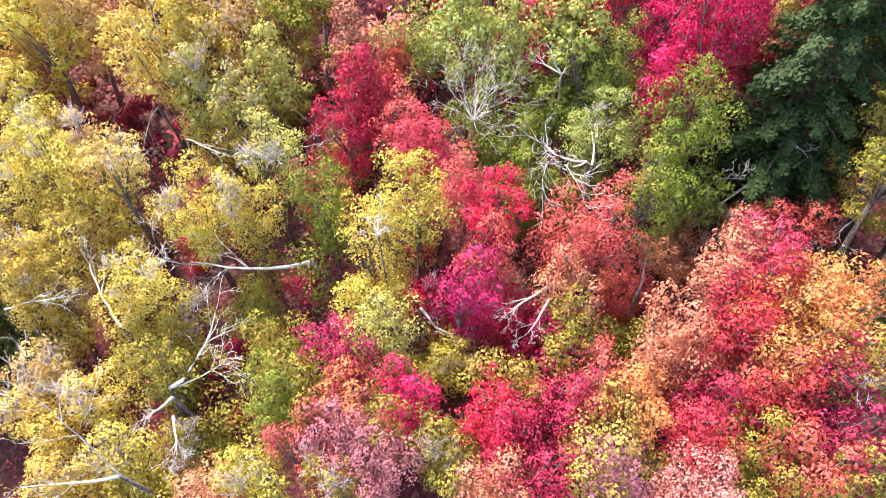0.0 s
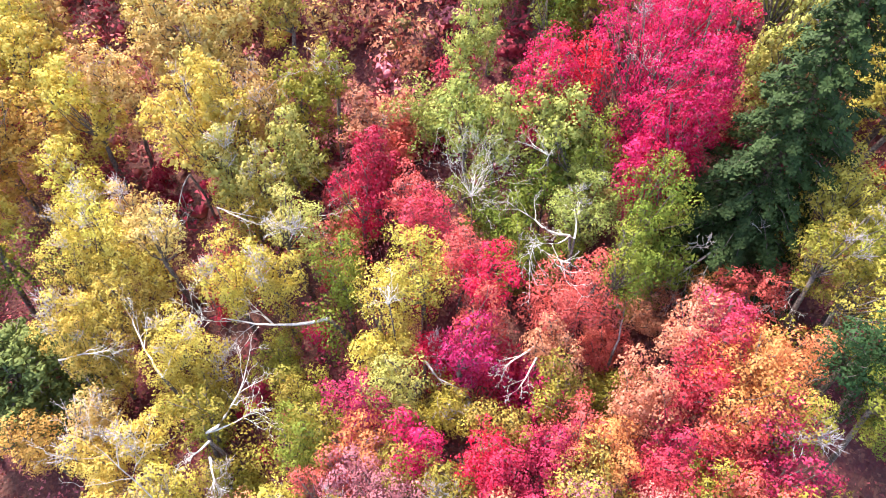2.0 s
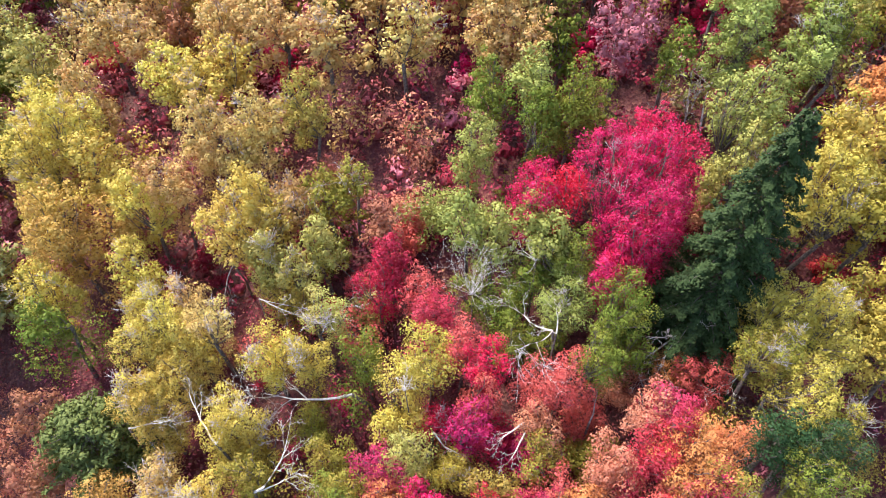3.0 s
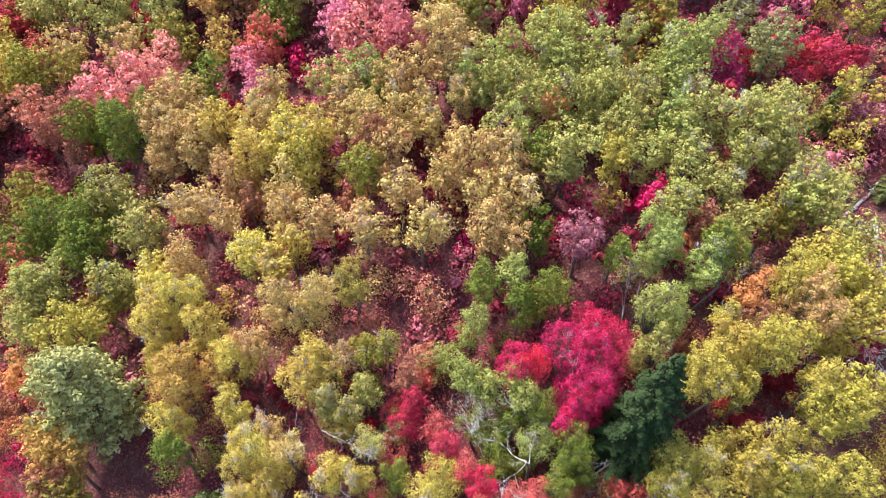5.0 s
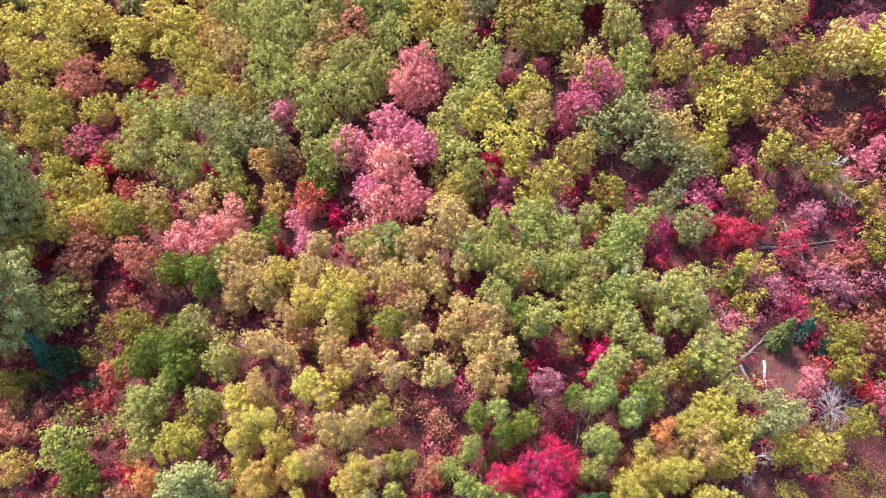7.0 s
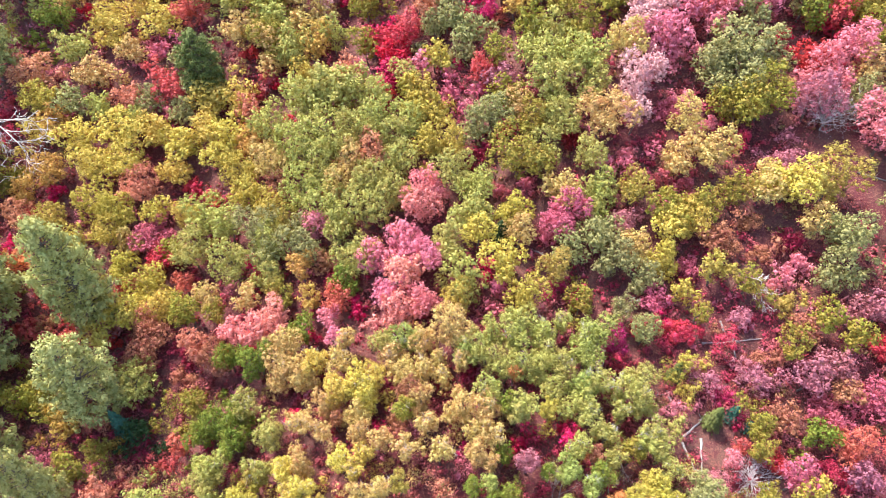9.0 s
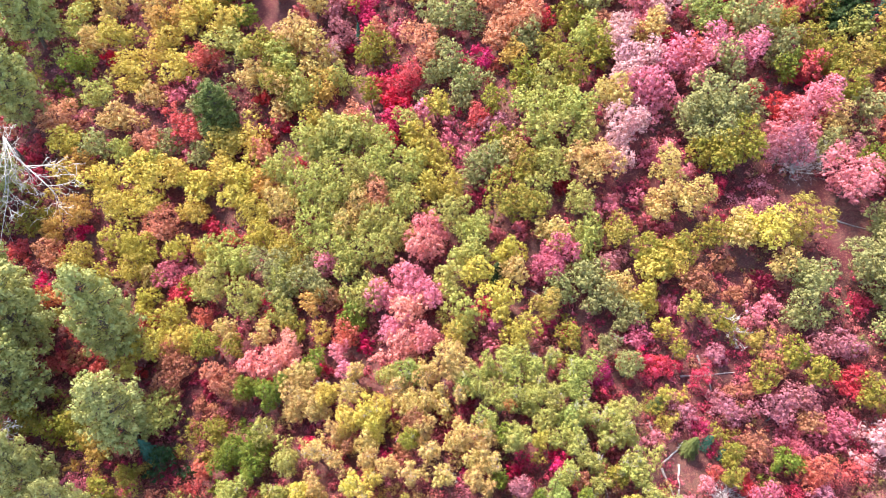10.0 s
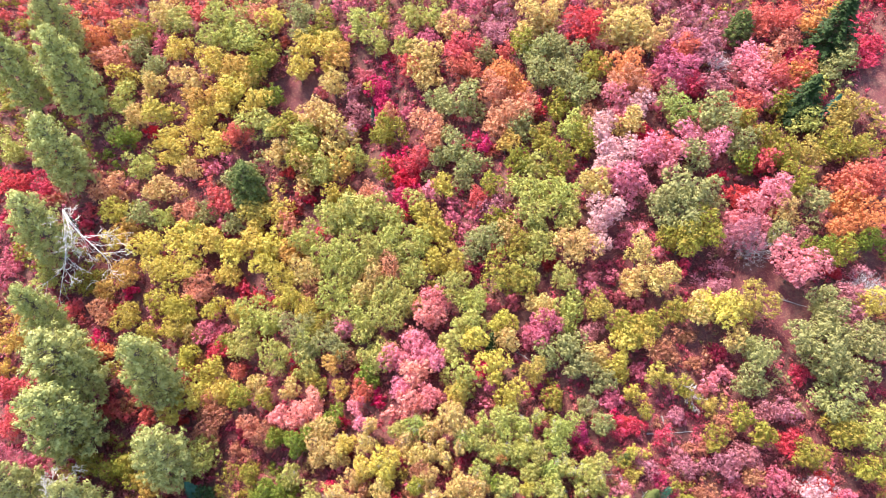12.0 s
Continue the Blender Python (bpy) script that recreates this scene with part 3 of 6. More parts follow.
plant(8.0, 9.0, 1.12, "salmon", 3.0)
plant(6.2, 7.4, 0.81, "red", 4.9)
plant(7.2, 9.6, 0.96, "orange", 2.2)
plant(-9.9, 8.7, 0.96, "gold", 4.5)
plant(-7.0, 8.2, 1.01, "gold", 4.5)
plant(-9.5, 8.5, 0.91, "gold", 3.3)
plant(-4.6, 8.6, 1.01, "olive", 2.3)
plant(-3.6, 9.7, 0.52, "crimson", 0.8, low=True)
plant(-9.4, 6.9, 0.88, "straw", 4.0)
plant(-7.7, 6.3, 0.88, "gold", 3.9)
plant(-8.9, 5.8, 0.91, "gold", 3.9)
plant(-7.2, 7.9, 0.94, "yellow", 2.9)
plant(-6.3, 7.9, 0.94, "yellow", 2.9)
plant(-6.3, 6.7, 0.87, "olive", 4.1)
plant(-3.7, 7.2, 0.91, "olive", 3.3)
plant(-3.0, 6.0, 0.90, "olive", 4.3)
plant(-3.4, 5.8, 0.86, "green", 4.2)
plant(-2.1, 6.5, 0.85, "rose", 4.3)
plant(-1.9, 5.8, 0.85, "orange", 4.2)
plant(-1.2, 6.9, 0.84, "lime", 4.3)
plant(0.0, 7.1, 1.16, "yellow", 2.4)
plant(-8.1, 4.6, 1.23, "gold", 4.1)
plant(-7.0, 5.0, 0.89, "gold", 3.8)
plant(-6.6, 4.8, 0.91, "yellow", 3.4)
plant(-5.5, 5.5, 0.93, "olive", 3.1)
plant(-3.9, 4.5, 0.87, "yellow", 4.1)
plant(-2.7, 5.0, 0.86, "salmon", 4.1)
plant(-1.0, 5.2, 0.86, "olive", 4.2)
plant(-2.1, 5.1, 0.86, "mauve", 4.2)
plant(-1.4, 4.4, 0.97, "mauve", 4.3)
plant(-4.8, 4.2, 0.88, "peach", 4.0)
plant(-2.0, 3.9, 0.87, "olive", 4.1)
plant(-5.3, 8.2, 0.43, "rose", 0.7, low=True)
plant(-5.1, 6.6, 0.29, "crimson", 0.5, low=True)
plant(-5.7, 7.8, 0.37, "crimson", 0.6, low=True)
plant(-0.7, 5.5, 0.85, "crimson", 4.2)
plant(0.1, 4.6, 0.86, "olive", 4.1)
plant(-0.3, 8.3, 0.94, "crimson", 2.7)
plant(-1.2, 7.6, 0.35, "wine", 0.6, low=True)
plant(0.6, 7.7, 0.83, "magenta", 4.4)
plant(1.5, 7.7, 0.92, "magenta", 3.0)
plant(2.2, 7.3, 0.92, "magenta", 3.0)
plant(2.6, 7.7, 0.83, "peach", 4.5)
plant(2.7, 6.8, 0.84, "olive", 4.4)
plant(4.4, 7.2, 1.13, "olive", 2.6)
plant(4.2, 8.5, 0.97, "salmon", 1.9)
plant(4.5, 6.5, 0.84, "peach", 4.5)
plant(5.9, 6.8, 0.82, "red", 4.7)
plant(5.5, 6.4, 0.83, "red", 4.6)
plant(6.6, 6.2, 1.17, "orange", 5.3)
plant(7.6, 6.6, 0.79, "orange", 5.0)
plant(1.5, 6.2, 0.93, "ochre", 3.3)
plant(1.0, 5.2, 0.86, "crimson", 4.1)
plant(1.4, 4.7, 0.86, "rose", 4.1)
plant(3.0, 5.7, 0.85, "salmon", 4.3)
plant(2.5, 5.5, 0.85, "rose", 4.2)
plant(4.0, 7.9, 0.27, "red", 0.4, low=True)
plant(6.2, 5.4, 0.84, "salmon", 4.6)
plant(7.1, 5.4, 0.83, "rose", 4.7)
plant(5.1, 5.2, 0.85, "rose", 4.4)
plant(6.2, 5.0, 0.84, "red", 4.5)
plant(4.9, 4.7, 0.85, "red", 4.3)
plant(3.3, 4.5, 1.32, "ochre", 4.7)
plant(3.7, 5.3, 0.85, "orange", 4.2)
plant(5.8, 4.6, 0.85, "olive", 4.4)
plant(3.3, 4.1, 0.95, "mauve", 4.2)
plant(4.7, 3.9, 0.98, "coral", 4.3)
plant(6.3, 4.1, 0.85, "salmon", 4.4)
plant(6.8, 3.9, 0.85, "salmon", 4.4)
plant(6.0, 3.7, 0.86, "olive", 4.2)
plant(1.0, 4.0, 0.87, "peach", 4.0)
plant(1.9, 4.1, 0.86, "rose", 4.0)
plant(7.4, 5.4, 0.82, "olive", 4.8)
plant(7.2, 4.4, 0.84, "rose", 4.6)
plant(7.2, 3.7, 0.85, "olive", 4.5)
plant(4.6, 5.9, 0.84, "peach", 4.4)
plant(-18.2, 23.7, 1.76, "lime", 5.2)
plant(-14.8, 24.3, 1.35, "straw", 5.1)
plant(-12.8, 23.5, 1.19, "straw", 4.9)
plant(-11.6, 24.6, 0.82, "rust", 4.4)
plant(-9.2, 22.9, 1.41, "straw", 5.3)
plant(-7.0, 22.2, 1.38, "straw", 5.3)
plant(-4.8, 21.4, 1.34, "straw", 5.3)
plant(-1.5, 20.9, 1.30, "straw", 5.4)
plant(-3.9, 25.8, 0.64, "red", 1.0, low=True)
plant(-7.0, 23.2, 0.87, "crimson", 1.4, low=True)
plant(-8.5, 24.9, 0.76, "wine", 1.2, low=True)
plant(-16.4, 20.5, 1.65, "gold", 5.3)
plant(-14.5, 20.6, 1.39, "straw", 5.1)
plant(-10.8, 20.7, 1.37, "gold", 5.2)
plant(-9.6, 19.9, 1.22, "gold", 4.9)
plant(-14.1, 18.2, 1.44, "gold", 6.0)
plant(-15.4, 17.3, 1.43, "gold", 6.0)
plant(-8.9, 17.8, 1.30, "straw", 5.6)
plant(-7.1, 18.1, 1.29, "straw", 5.5)
plant(-5.3, 18.5, 1.06, "ochre", 5.2)
plant(-7.7, 17.2, 0.83, "straw", 4.7)
plant(-12.7, 16.7, 1.29, "gold", 5.7)
plant(-13.6, 14.3, 1.57, "amber", 6.1)
plant(-15.1, 15.8, 1.06, "gold", 5.4)
plant(-13.8, 12.5, 1.15, "gold", 5.4)
plant(-13.5, 11.3, 0.89, "green", 5.3)
plant(-13.5, 8.7, 0.85, "rust", 4.5)
plant(-13.3, 6.9, 0.87, "rust", 4.2)
plant(-10.9, 6.4, 0.88, "amber", 4.0)
plant(1.7, 20.6, 1.40, "straw", 5.7)
plant(2.8, 19.8, 1.05, "straw", 5.1)
plant(1.4, 17.9, 1.12, "green", 5.7)
plant(2.9, 18.0, 0.90, "pale_lime", 5.4)
plant(4.2, 17.1, 1.19, "green", 5.9)
plant(3.2, 16.7, 0.99, "green", 5.4)
plant(0.8, 15.9, 0.98, "pale_lime", 5.2)
plant(5.8, 21.9, 1.02, "crimson", 1.7, low=True)
plant(6.2, 19.7, 1.23, "mauve", 5.5)
plant(10.0, 23.7, 0.70, "crimson", 1.1, low=True)
plant(9.5, 18.6, 1.42, "pale_lime", 6.0)
plant(9.3, 15.6, 1.50, "pale_lime", 6.8)
plant(11.3, 17.2, 1.13, "pale_lime", 6.4)
plant(7.8, 18.9, 0.75, "green", 4.7)
plant(11.9, 20.1, 0.89, "rust", 5.1)
plant(13.5, 19.6, 0.99, "lime", 5.4)
plant(13.2, 16.1, 0.91, "orange", 6.1)
plant(13.3, 15.0, 0.78, "rust", 5.8)
plant(12.0, 15.1, 0.78, "yellow", 5.7)
plant(11.9, 13.6, 1.33, "yellow", 6.9)
plant(8.9, 14.3, 1.09, "lime", 5.9)
plant(9.0, 10.1, 0.77, "yellow", 5.7)
plant(9.3, 9.5, 1.00, "yellow", 6.2)
plant(10.2, 9.0, 1.15, "yellow", 6.6)
plant(8.8, 8.6, 0.99, "olive", 5.9)
plant(9.3, 7.6, 1.03, "yellow", 6.1)
plant(8.6, 6.5, 0.94, "dark_green", 5.6)
plant(9.5, 6.1, 1.08, "dark_green", 6.0)
plant(10.3, 6.8, 0.77, "olive", 5.6)
plant(9.4, 5.4, 1.00, "green", 5.7)
plant(12.9, 12.9, 0.57, "red", 0.9, low=True)
plant(11.1, 10.1, 0.78, "olive", 6.0)
plant(4.2, 20.5, 0.93, "green", 5.0)
plant(12.2, 12.2, 0.92, "yellow", 6.0)
plant(-31.1, 41.7, 1.44, "salmon", 3.7)
plant(-27.1, 38.4, 1.81, "straw", 5.8)
plant(-29.7, 37.4, 2.30, "olive", 6.1)
plant(-25.8, 36.7, 1.57, "olive", 5.4)
plant(-22.7, 37.9, 1.79, "straw", 5.5)
plant(-22.5, 42.1, 1.25, "red", 1.9, low=True)
plant(-18.9, 38.2, 1.78, "olive", 5.0)
plant(-15.6, 37.6, 1.54, "amber", 4.4)
plant(-13.1, 40.4, 1.51, "wine", 2.3, low=True)
plant(-23.6, 34.3, 1.73, "coral", 6.2)
plant(-21.1, 34.2, 1.91, "coral", 6.1)
plant(-19.1, 36.3, 1.98, "coral", 5.1)
plant(-19.2, 34.2, 1.73, "coral", 5.6)
plant(-23.9, 31.9, 1.82, "green", 6.3)
plant(-20.5, 30.9, 2.16, "green", 6.2)
plant(-27.8, 33.1, 1.87, "peach", 6.5)
plant(-25.4, 31.9, 1.82, "rust", 6.4)
plant(-29.0, 33.8, 1.59, "wine", 2.3, low=True)
plant(-29.9, 31.5, 1.55, "rust", 2.3, low=True)
plant(-25.2, 33.7, 0.98, "orange", 1.4, low=True)
plant(-17.7, 32.5, 2.19, "straw", 5.9)
plant(-17.7, 30.3, 1.94, "straw", 5.6)
plant(-15.9, 34.2, 1.71, "green", 5.2)
plant(-13.1, 35.1, 1.50, "pink", 4.2)
plant(-12.3, 32.8, 1.19, "pink", 4.6)
plant(-15.2, 34.1, 1.14, "crimson", 1.7, low=True)
plant(-11.1, 32.5, 1.18, "straw", 4.6)
plant(-11.5, 30.2, 1.52, "straw", 5.2)
plant(-14.4, 30.5, 1.74, "gold", 5.3)
plant(-15.2, 29.1, 1.91, "straw", 5.5)
plant(-17.8, 29.0, 1.54, "straw", 5.2)
plant(-10.9, 37.5, 1.16, "crimson", 1.8, low=True)
plant(-22.0, 33.2, 0.96, "crimson", 1.4, low=True)
plant(-21.3, 27.0, 1.72, "lime", 5.5)
plant(-21.7, 25.9, 1.53, "green", 5.2)
plant(-23.9, 25.2, 2.10, "green", 5.9)
plant(-27.0, 27.4, 1.59, "olive", 5.4)
plant(-25.6, 24.4, 1.72, "green", 5.4)
plant(-22.1, 23.6, 1.86, "green", 5.4)
plant(-12.7, 26.1, 1.46, "straw", 5.3)
plant(-11.3, 27.2, 2.01, "gold", 5.9)
plant(-9.4, 27.6, 1.82, "gold", 5.7)
plant(-9.4, 24.9, 1.58, "straw", 5.5)
plant(-16.5, 26.1, 1.05, "crimson", 1.6, low=True)
plant(-12.8, 26.1, 1.03, "rust", 1.6, low=True)
plant(-8.7, 21.1, 1.18, "gold", 4.9)
plant(-29.0, 25.8, 0.93, "olive", 1.4, low=True)
plant(-7.2, 31.6, 1.71, "lime", 5.5)
plant(-5.1, 31.6, 1.69, "pale_lime", 5.6)
plant(-6.1, 30.6, 1.32, "straw", 5.2)
plant(-3.3, 31.0, 1.49, "straw", 5.5)
plant(-0.4, 31.8, 2.35, "straw", 6.4)
plant(-1.8, 29.5, 0.91, "straw", 4.7)
plant(0.5, 28.8, 1.06, "straw", 4.9)
plant(1.7, 29.9, 1.61, "lime", 5.6)
plant(3.4, 31.4, 1.45, "lime", 5.4)
plant(3.2, 28.9, 1.42, "lime", 5.3)
plant(0.8, 29.6, 1.43, "pale_lime", 5.4)
plant(5.9, 32.0, 1.98, "lime", 5.9)
plant(5.5, 30.6, 1.61, "lime", 5.5)
plant(6.0, 28.3, 1.56, "lime", 5.4)
plant(4.4, 27.6, 1.04, "lime", 4.8)
plant(-6.6, 29.8, 1.31, "straw", 5.2)
plant(-5.2, 28.2, 1.62, "straw", 5.7)
plant(-8.1, 28.1, 1.45, "gold", 5.3)
plant(-4.5, 26.6, 1.58, "rust", 5.7)
plant(-3.2, 28.4, 1.62, "straw", 5.7)
plant(-1.4, 27.7, 1.06, "straw", 4.9)
plant(-8.6, 26.2, 1.61, "gold", 5.6)
plant(-3.5, 25.4, 1.55, "straw", 5.7)
plant(-2.8, 23.4, 1.33, "straw", 5.5)
plant(-4.9, 24.6, 1.38, "olive", 5.4)
plant(0.5, 24.4, 1.83, "straw", 6.1)
plant(-0.7, 24.1, 1.01, "straw", 5.0)
plant(2.8, 25.7, 1.51, "lime", 5.6)
plant(2.5, 24.1, 1.65, "straw", 5.8)
plant(1.2, 29.4, 1.01, "wine", 1.6, low=True)
plant(-1.4, 28.4, 1.17, "wine", 1.9, low=True)
plant(5.4, 27.4, 0.80, "orange", 4.4)
plant(6.5, 28.5, 1.31, "wine", 2.1, low=True)
plant(5.3, 23.8, 1.30, "lime", 5.4)
plant(4.5, 24.7, 1.16, "green", 5.1)
plant(6.1, 24.1, 1.31, "lime", 5.4)
plant(1.8, 22.3, 1.29, "straw", 5.5)
plant(3.2, 21.8, 1.28, "straw", 5.5)
plant(-6.0, 24.7, 1.14, "rust", 1.8, low=True)
plant(-3.0, 24.3, 0.81, "wine", 1.3, low=True)
plant(-0.1, 24.5, 1.12, "wine", 1.8, low=True)
plant(-8.2, 22.8, 0.98, "wine", 1.5, low=True)
plant(0.6, 21.9, 0.78, "crimson", 1.3, low=True)
plant(8.1, 31.1, 1.60, "lime", 5.5)
plant(10.1, 32.1, 1.09, "lime", 4.8)
plant(8.4, 29.2, 1.58, "lime", 5.4)
plant(7.7, 27.8, 1.55, "lime", 5.4)
plant(9.9, 27.9, 1.53, "lime", 5.4)
plant(8.9, 25.7, 1.49, "lime", 5.5)
plant(12.3, 30.5, 1.75, "pale_lime", 5.6)
plant(14.0, 31.3, 1.61, "pale_lime", 5.5)
plant(12.2, 28.9, 1.72, "pale_lime", 5.6)
plant(10.0, 36.9, 1.49, "rose", 2.3, low=True)
plant(12.5, 36.1, 1.25, "crimson", 2.0, low=True)
plant(15.2, 30.3, 1.41, "rose", 5.2)
plant(17.9, 32.5, 1.02, "crimson", 1.6, low=True)
plant(16.3, 33.8, 1.31, "sage", 4.5)
plant(18.0, 31.3, 1.60, "sage", 5.4)
plant(21.1, 32.0, 1.49, "red", 2.3, low=True)
plant(23.4, 32.6, 1.03, "olive", 4.6)
plant(22.7, 31.8, 1.49, "red", 2.3, low=True)
plant(21.2, 28.0, 0.97, "yellow", 4.6)
plant(12.7, 30.9, 0.85, "crimson", 1.3, low=True)
plant(11.5, 26.0, 1.65, "pale_lime", 5.7)
plant(13.0, 26.2, 1.33, "lime", 5.3)
plant(11.4, 25.0, 1.31, "lime", 5.4)
plant(14.9, 25.4, 1.77, "lime", 5.9)
plant(16.8, 26.5, 1.66, "lime", 5.6)
plant(16.6, 24.3, 1.74, "lime", 5.9)
plant(22.5, 27.8, 1.49, "mauve", 2.3, low=True)
plant(8.2, 23.8, 1.08, "yellow", 5.2)
plant(9.7, 23.8, 0.99, "lime", 4.9)
plant(11.4, 23.4, 1.44, "lime", 5.7)
plant(14.0, 27.3, 0.80, "red", 1.3, low=True)
plant(15.3, 25.8, 0.79, "crimson", 1.2, low=True)
plant(14.5, 23.5, 0.97, "lime", 5.0)
plant(18.2, 25.2, 0.78, "pink", 1.2, low=True)
plant(12.5, 22.0, 1.09, "lime", 5.3)
plant(13.5, 21.4, 0.92, "lime", 5.1)
plant(16.9, 21.4, 1.20, "lime", 5.6)
plant(16.5, 20.7, 1.34, "lime", 5.9)
plant(17.6, 20.1, 1.33, "lime", 6.0)
plant(10.5, 20.5, 1.37, "lime", 5.9)
plant(15.4, 20.3, 1.21, "olive", 5.7)
plant(9.9, 21.2, 0.93, "crimson", 5.0)
plant(12.2, 18.1, 1.16, "green", 6.4)
plant(16.3, 17.7, 1.14, "yellow", 6.6)
plant(18.0, 18.4, 1.01, "lime", 6.3)
plant(12.1, 20.9, 0.89, "orange", 1.4, low=True)
plant(-23.7, 21.1, 1.99, "lime", 5.4)
plant(-24.0, 19.6, 1.68, "lime", 5.7)
plant(-20.3, 17.6, 1.84, "yellow", 6.1)
plant(-23.2, 18.0, 1.22, "lime", 5.3)
plant(-18.8, 20.6, 1.59, "lime", 5.0)
plant(-19.3, 19.5, 1.28, "olive", 5.2)
plant(-22.1, 14.9, 1.23, "orange", 6.0)
plant(-25.1, 16.4, 0.99, "crimson", 1.5, low=True)
plant(-18.8, 10.8, 1.56, "amber", 6.5)
plant(-19.4, 11.7, 1.24, "amber", 6.5)
plant(-21.1, 11.7, 0.90, "crimson", 1.4, low=True)
plant(-18.4, 9.2, 1.36, "olive", 6.0)
plant(-19.0, 9.6, 1.05, "rust", 6.0)
plant(15.1, 16.2, 1.39, "yellow", 7.2)
plant(16.8, 16.6, 1.53, "yellow", 7.5)
plant(15.2, 14.9, 1.49, "straw", 7.5)
plant(17.3, 15.6, 1.37, "yellow", 7.3)
plant(13.5, 13.5, 1.58, "yellow", 7.5)
plant(16.7, 14.2, 1.44, "yellow", 7.5)
plant(10.7, 12.7, 1.47, "yellow", 6.8)
plant(11.2, 15.4, 0.83, "rust", 1.3, low=True)
plant(15.9, 13.7, 1.21, "wine", 1.9, low=True)
plant(15.3, 12.1, 1.27, "yellow", 7.0)
plant(16.3, 11.3, 1.11, "yellow", 7.3)
plant(12.8, 9.9, 1.29, "yellow", 7.0)
plant(15.3, 10.8, 1.39, "yellow", 7.1)
plant(13.2, 12.1, 0.92, "red", 1.5, low=True)
plant(12.1, 9.0, 1.44, "yellow", 6.8)
plant(13.4, 8.7, 1.29, "yellow", 6.7)
plant(15.3, 8.6, 1.46, "yellow", 6.2)
plant(-37.7, 26.8, 1.64, "peach", 4.0)
plant(-36.3, 23.3, 1.56, "olive", 4.0)
plant(-35.0, 24.7, 1.21, "amber", 1.8, low=True)
plant(-27.8, 23.9, 1.30, "salmon", 4.6)
plant(-32.8, 25.6, 1.62, "dark_green", 4.1)
plant(-30.2, 18.2, 2.20, "lime", 5.7)
plant(-27.9, 15.8, 2.03, "green", 6.0)
plant(-32.8, 16.3, 1.42, "amber", 5.6)
plant(-33.3, 17.2, 1.11, "wine", 1.7, low=True)
plant(-24.8, 14.1, 1.43, "rust", 4.4)
plant(-34.8, 19.9, 0.92, "peach", 1.4, low=True)
plant(-36.1, 20.0, 0.92, "salmon", 1.4, low=True)
plant(-28.8, 14.1, 1.46, "rust", 4.1)
plant(20.3, 16.7, 1.78, "sage", 7.5)
plant(20.8, 15.0, 1.17, "yellow", 6.6)
plant(22.3, 14.6, 1.46, "yellow", 6.8)
plant(26.1, 16.6, 1.23, "olive", 5.6)
plant(26.5, 20.2, 1.28, "olive", 5.1)
plant(28.3, 20.6, 0.99, "red", 1.6, low=True)
plant(28.8, 19.8, 1.18, "red", 1.8, low=True)
plant(23.9, 19.6, 0.84, "pink", 4.7)
plant(25.9, 23.7, 1.02, "rose", 1.6, low=True)
plant(-41.7, 21.7, 0.72, "dusky_pink", 1.1, low=True)
plant(-38.6, 21.6, 1.91, "olive", 5.0)
plant(-39.6, 19.0, 2.15, "lime", 6.0)
plant(-34.6, 19.1, 1.30, "peach", 5.0)
plant(31.9, 26.4, 1.78, "mauve", 5.4)
plant(35.3, 25.2, 1.68, "rust", 3.8)
plant(29.4, 23.3, 1.68, "rust", 3.8)
plant(26.9, 22.4, 1.38, "olive", 5.1)
plant(32.0, 21.5, 1.65, "green", 5.3)
plant(34.3, 20.6, 1.92, "salmon", 5.6)
plant(34.9, 18.4, 1.61, "mauve", 4.2)
plant(29.0, 18.1, 1.78, "dusky_pink", 6.1)
plant(30.1, 16.5, 1.86, "yellow", 6.1)
plant(25.8, 21.5, 0.65, "salmon", 1.0, low=True)
plant(32.9, 19.4, 1.25, "red", 2.0, low=True)
plant(34.2, 18.4, 1.24, "red", 1.9, low=True)
plant(-63.7, 98.4, 2.96, "orange", 5.6)
plant(-58.9, 93.3, 3.48, "peach", 5.9)
plant(-57.2, 89.8, 2.87, "gold", 5.5)
plant(-64.6, 104.2, 1.81, "salmon", 4.7)
plant(-59.2, 99.8, 2.97, "amber", 5.6)
plant(-55.8, 95.4, 2.92, "sage", 5.5)
plant(-51.9, 91.6, 2.87, "sage", 5.5)
plant(-51.9, 97.6, 1.75, "dusky_pink", 3.3)
plant(-51.2, 87.8, 2.83, "straw", 5.4)
plant(-48.2, 94.2, 2.88, "gold", 5.5)
plant(-48.4, 100.4, 3.54, "lime", 5.9)
plant(-45.7, 101.7, 1.78, "salmon", 4.7)
plant(-42.2, 100.6, 2.94, "lime", 5.5)
plant(-42.6, 95.9, 2.88, "lime", 5.5)
plant(-45.0, 87.2, 3.37, "straw", 5.7)
plant(-41.3, 91.0, 3.39, "gold", 5.8)
plant(-49.0, 82.1, 3.51, "yellow", 5.9)
plant(-56.6, 85.3, 3.39, "lime", 5.8)
plant(-42.7, 83.9, 3.32, "amber", 5.6)
plant(-38.9, 84.5, 2.76, "amber", 5.2)
plant(-41.3, 81.1, 2.74, "gold", 5.1)
plant(-52.9, 81.7, 2.77, "straw", 5.3)
plant(-52.2, 101.8, 2.96, "straw", 5.6)
plant(-55.6, 99.2, 2.38, "olive", 5.2)
plant(-71.9, 71.7, 3.21, "red", 4.0)
plant(-66.8, 69.9, 2.65, "red", 3.8)
plant(-73.3, 77.1, 2.77, "lime", 5.4)
plant(-54.9, 68.8, 3.18, "peach", 5.4)
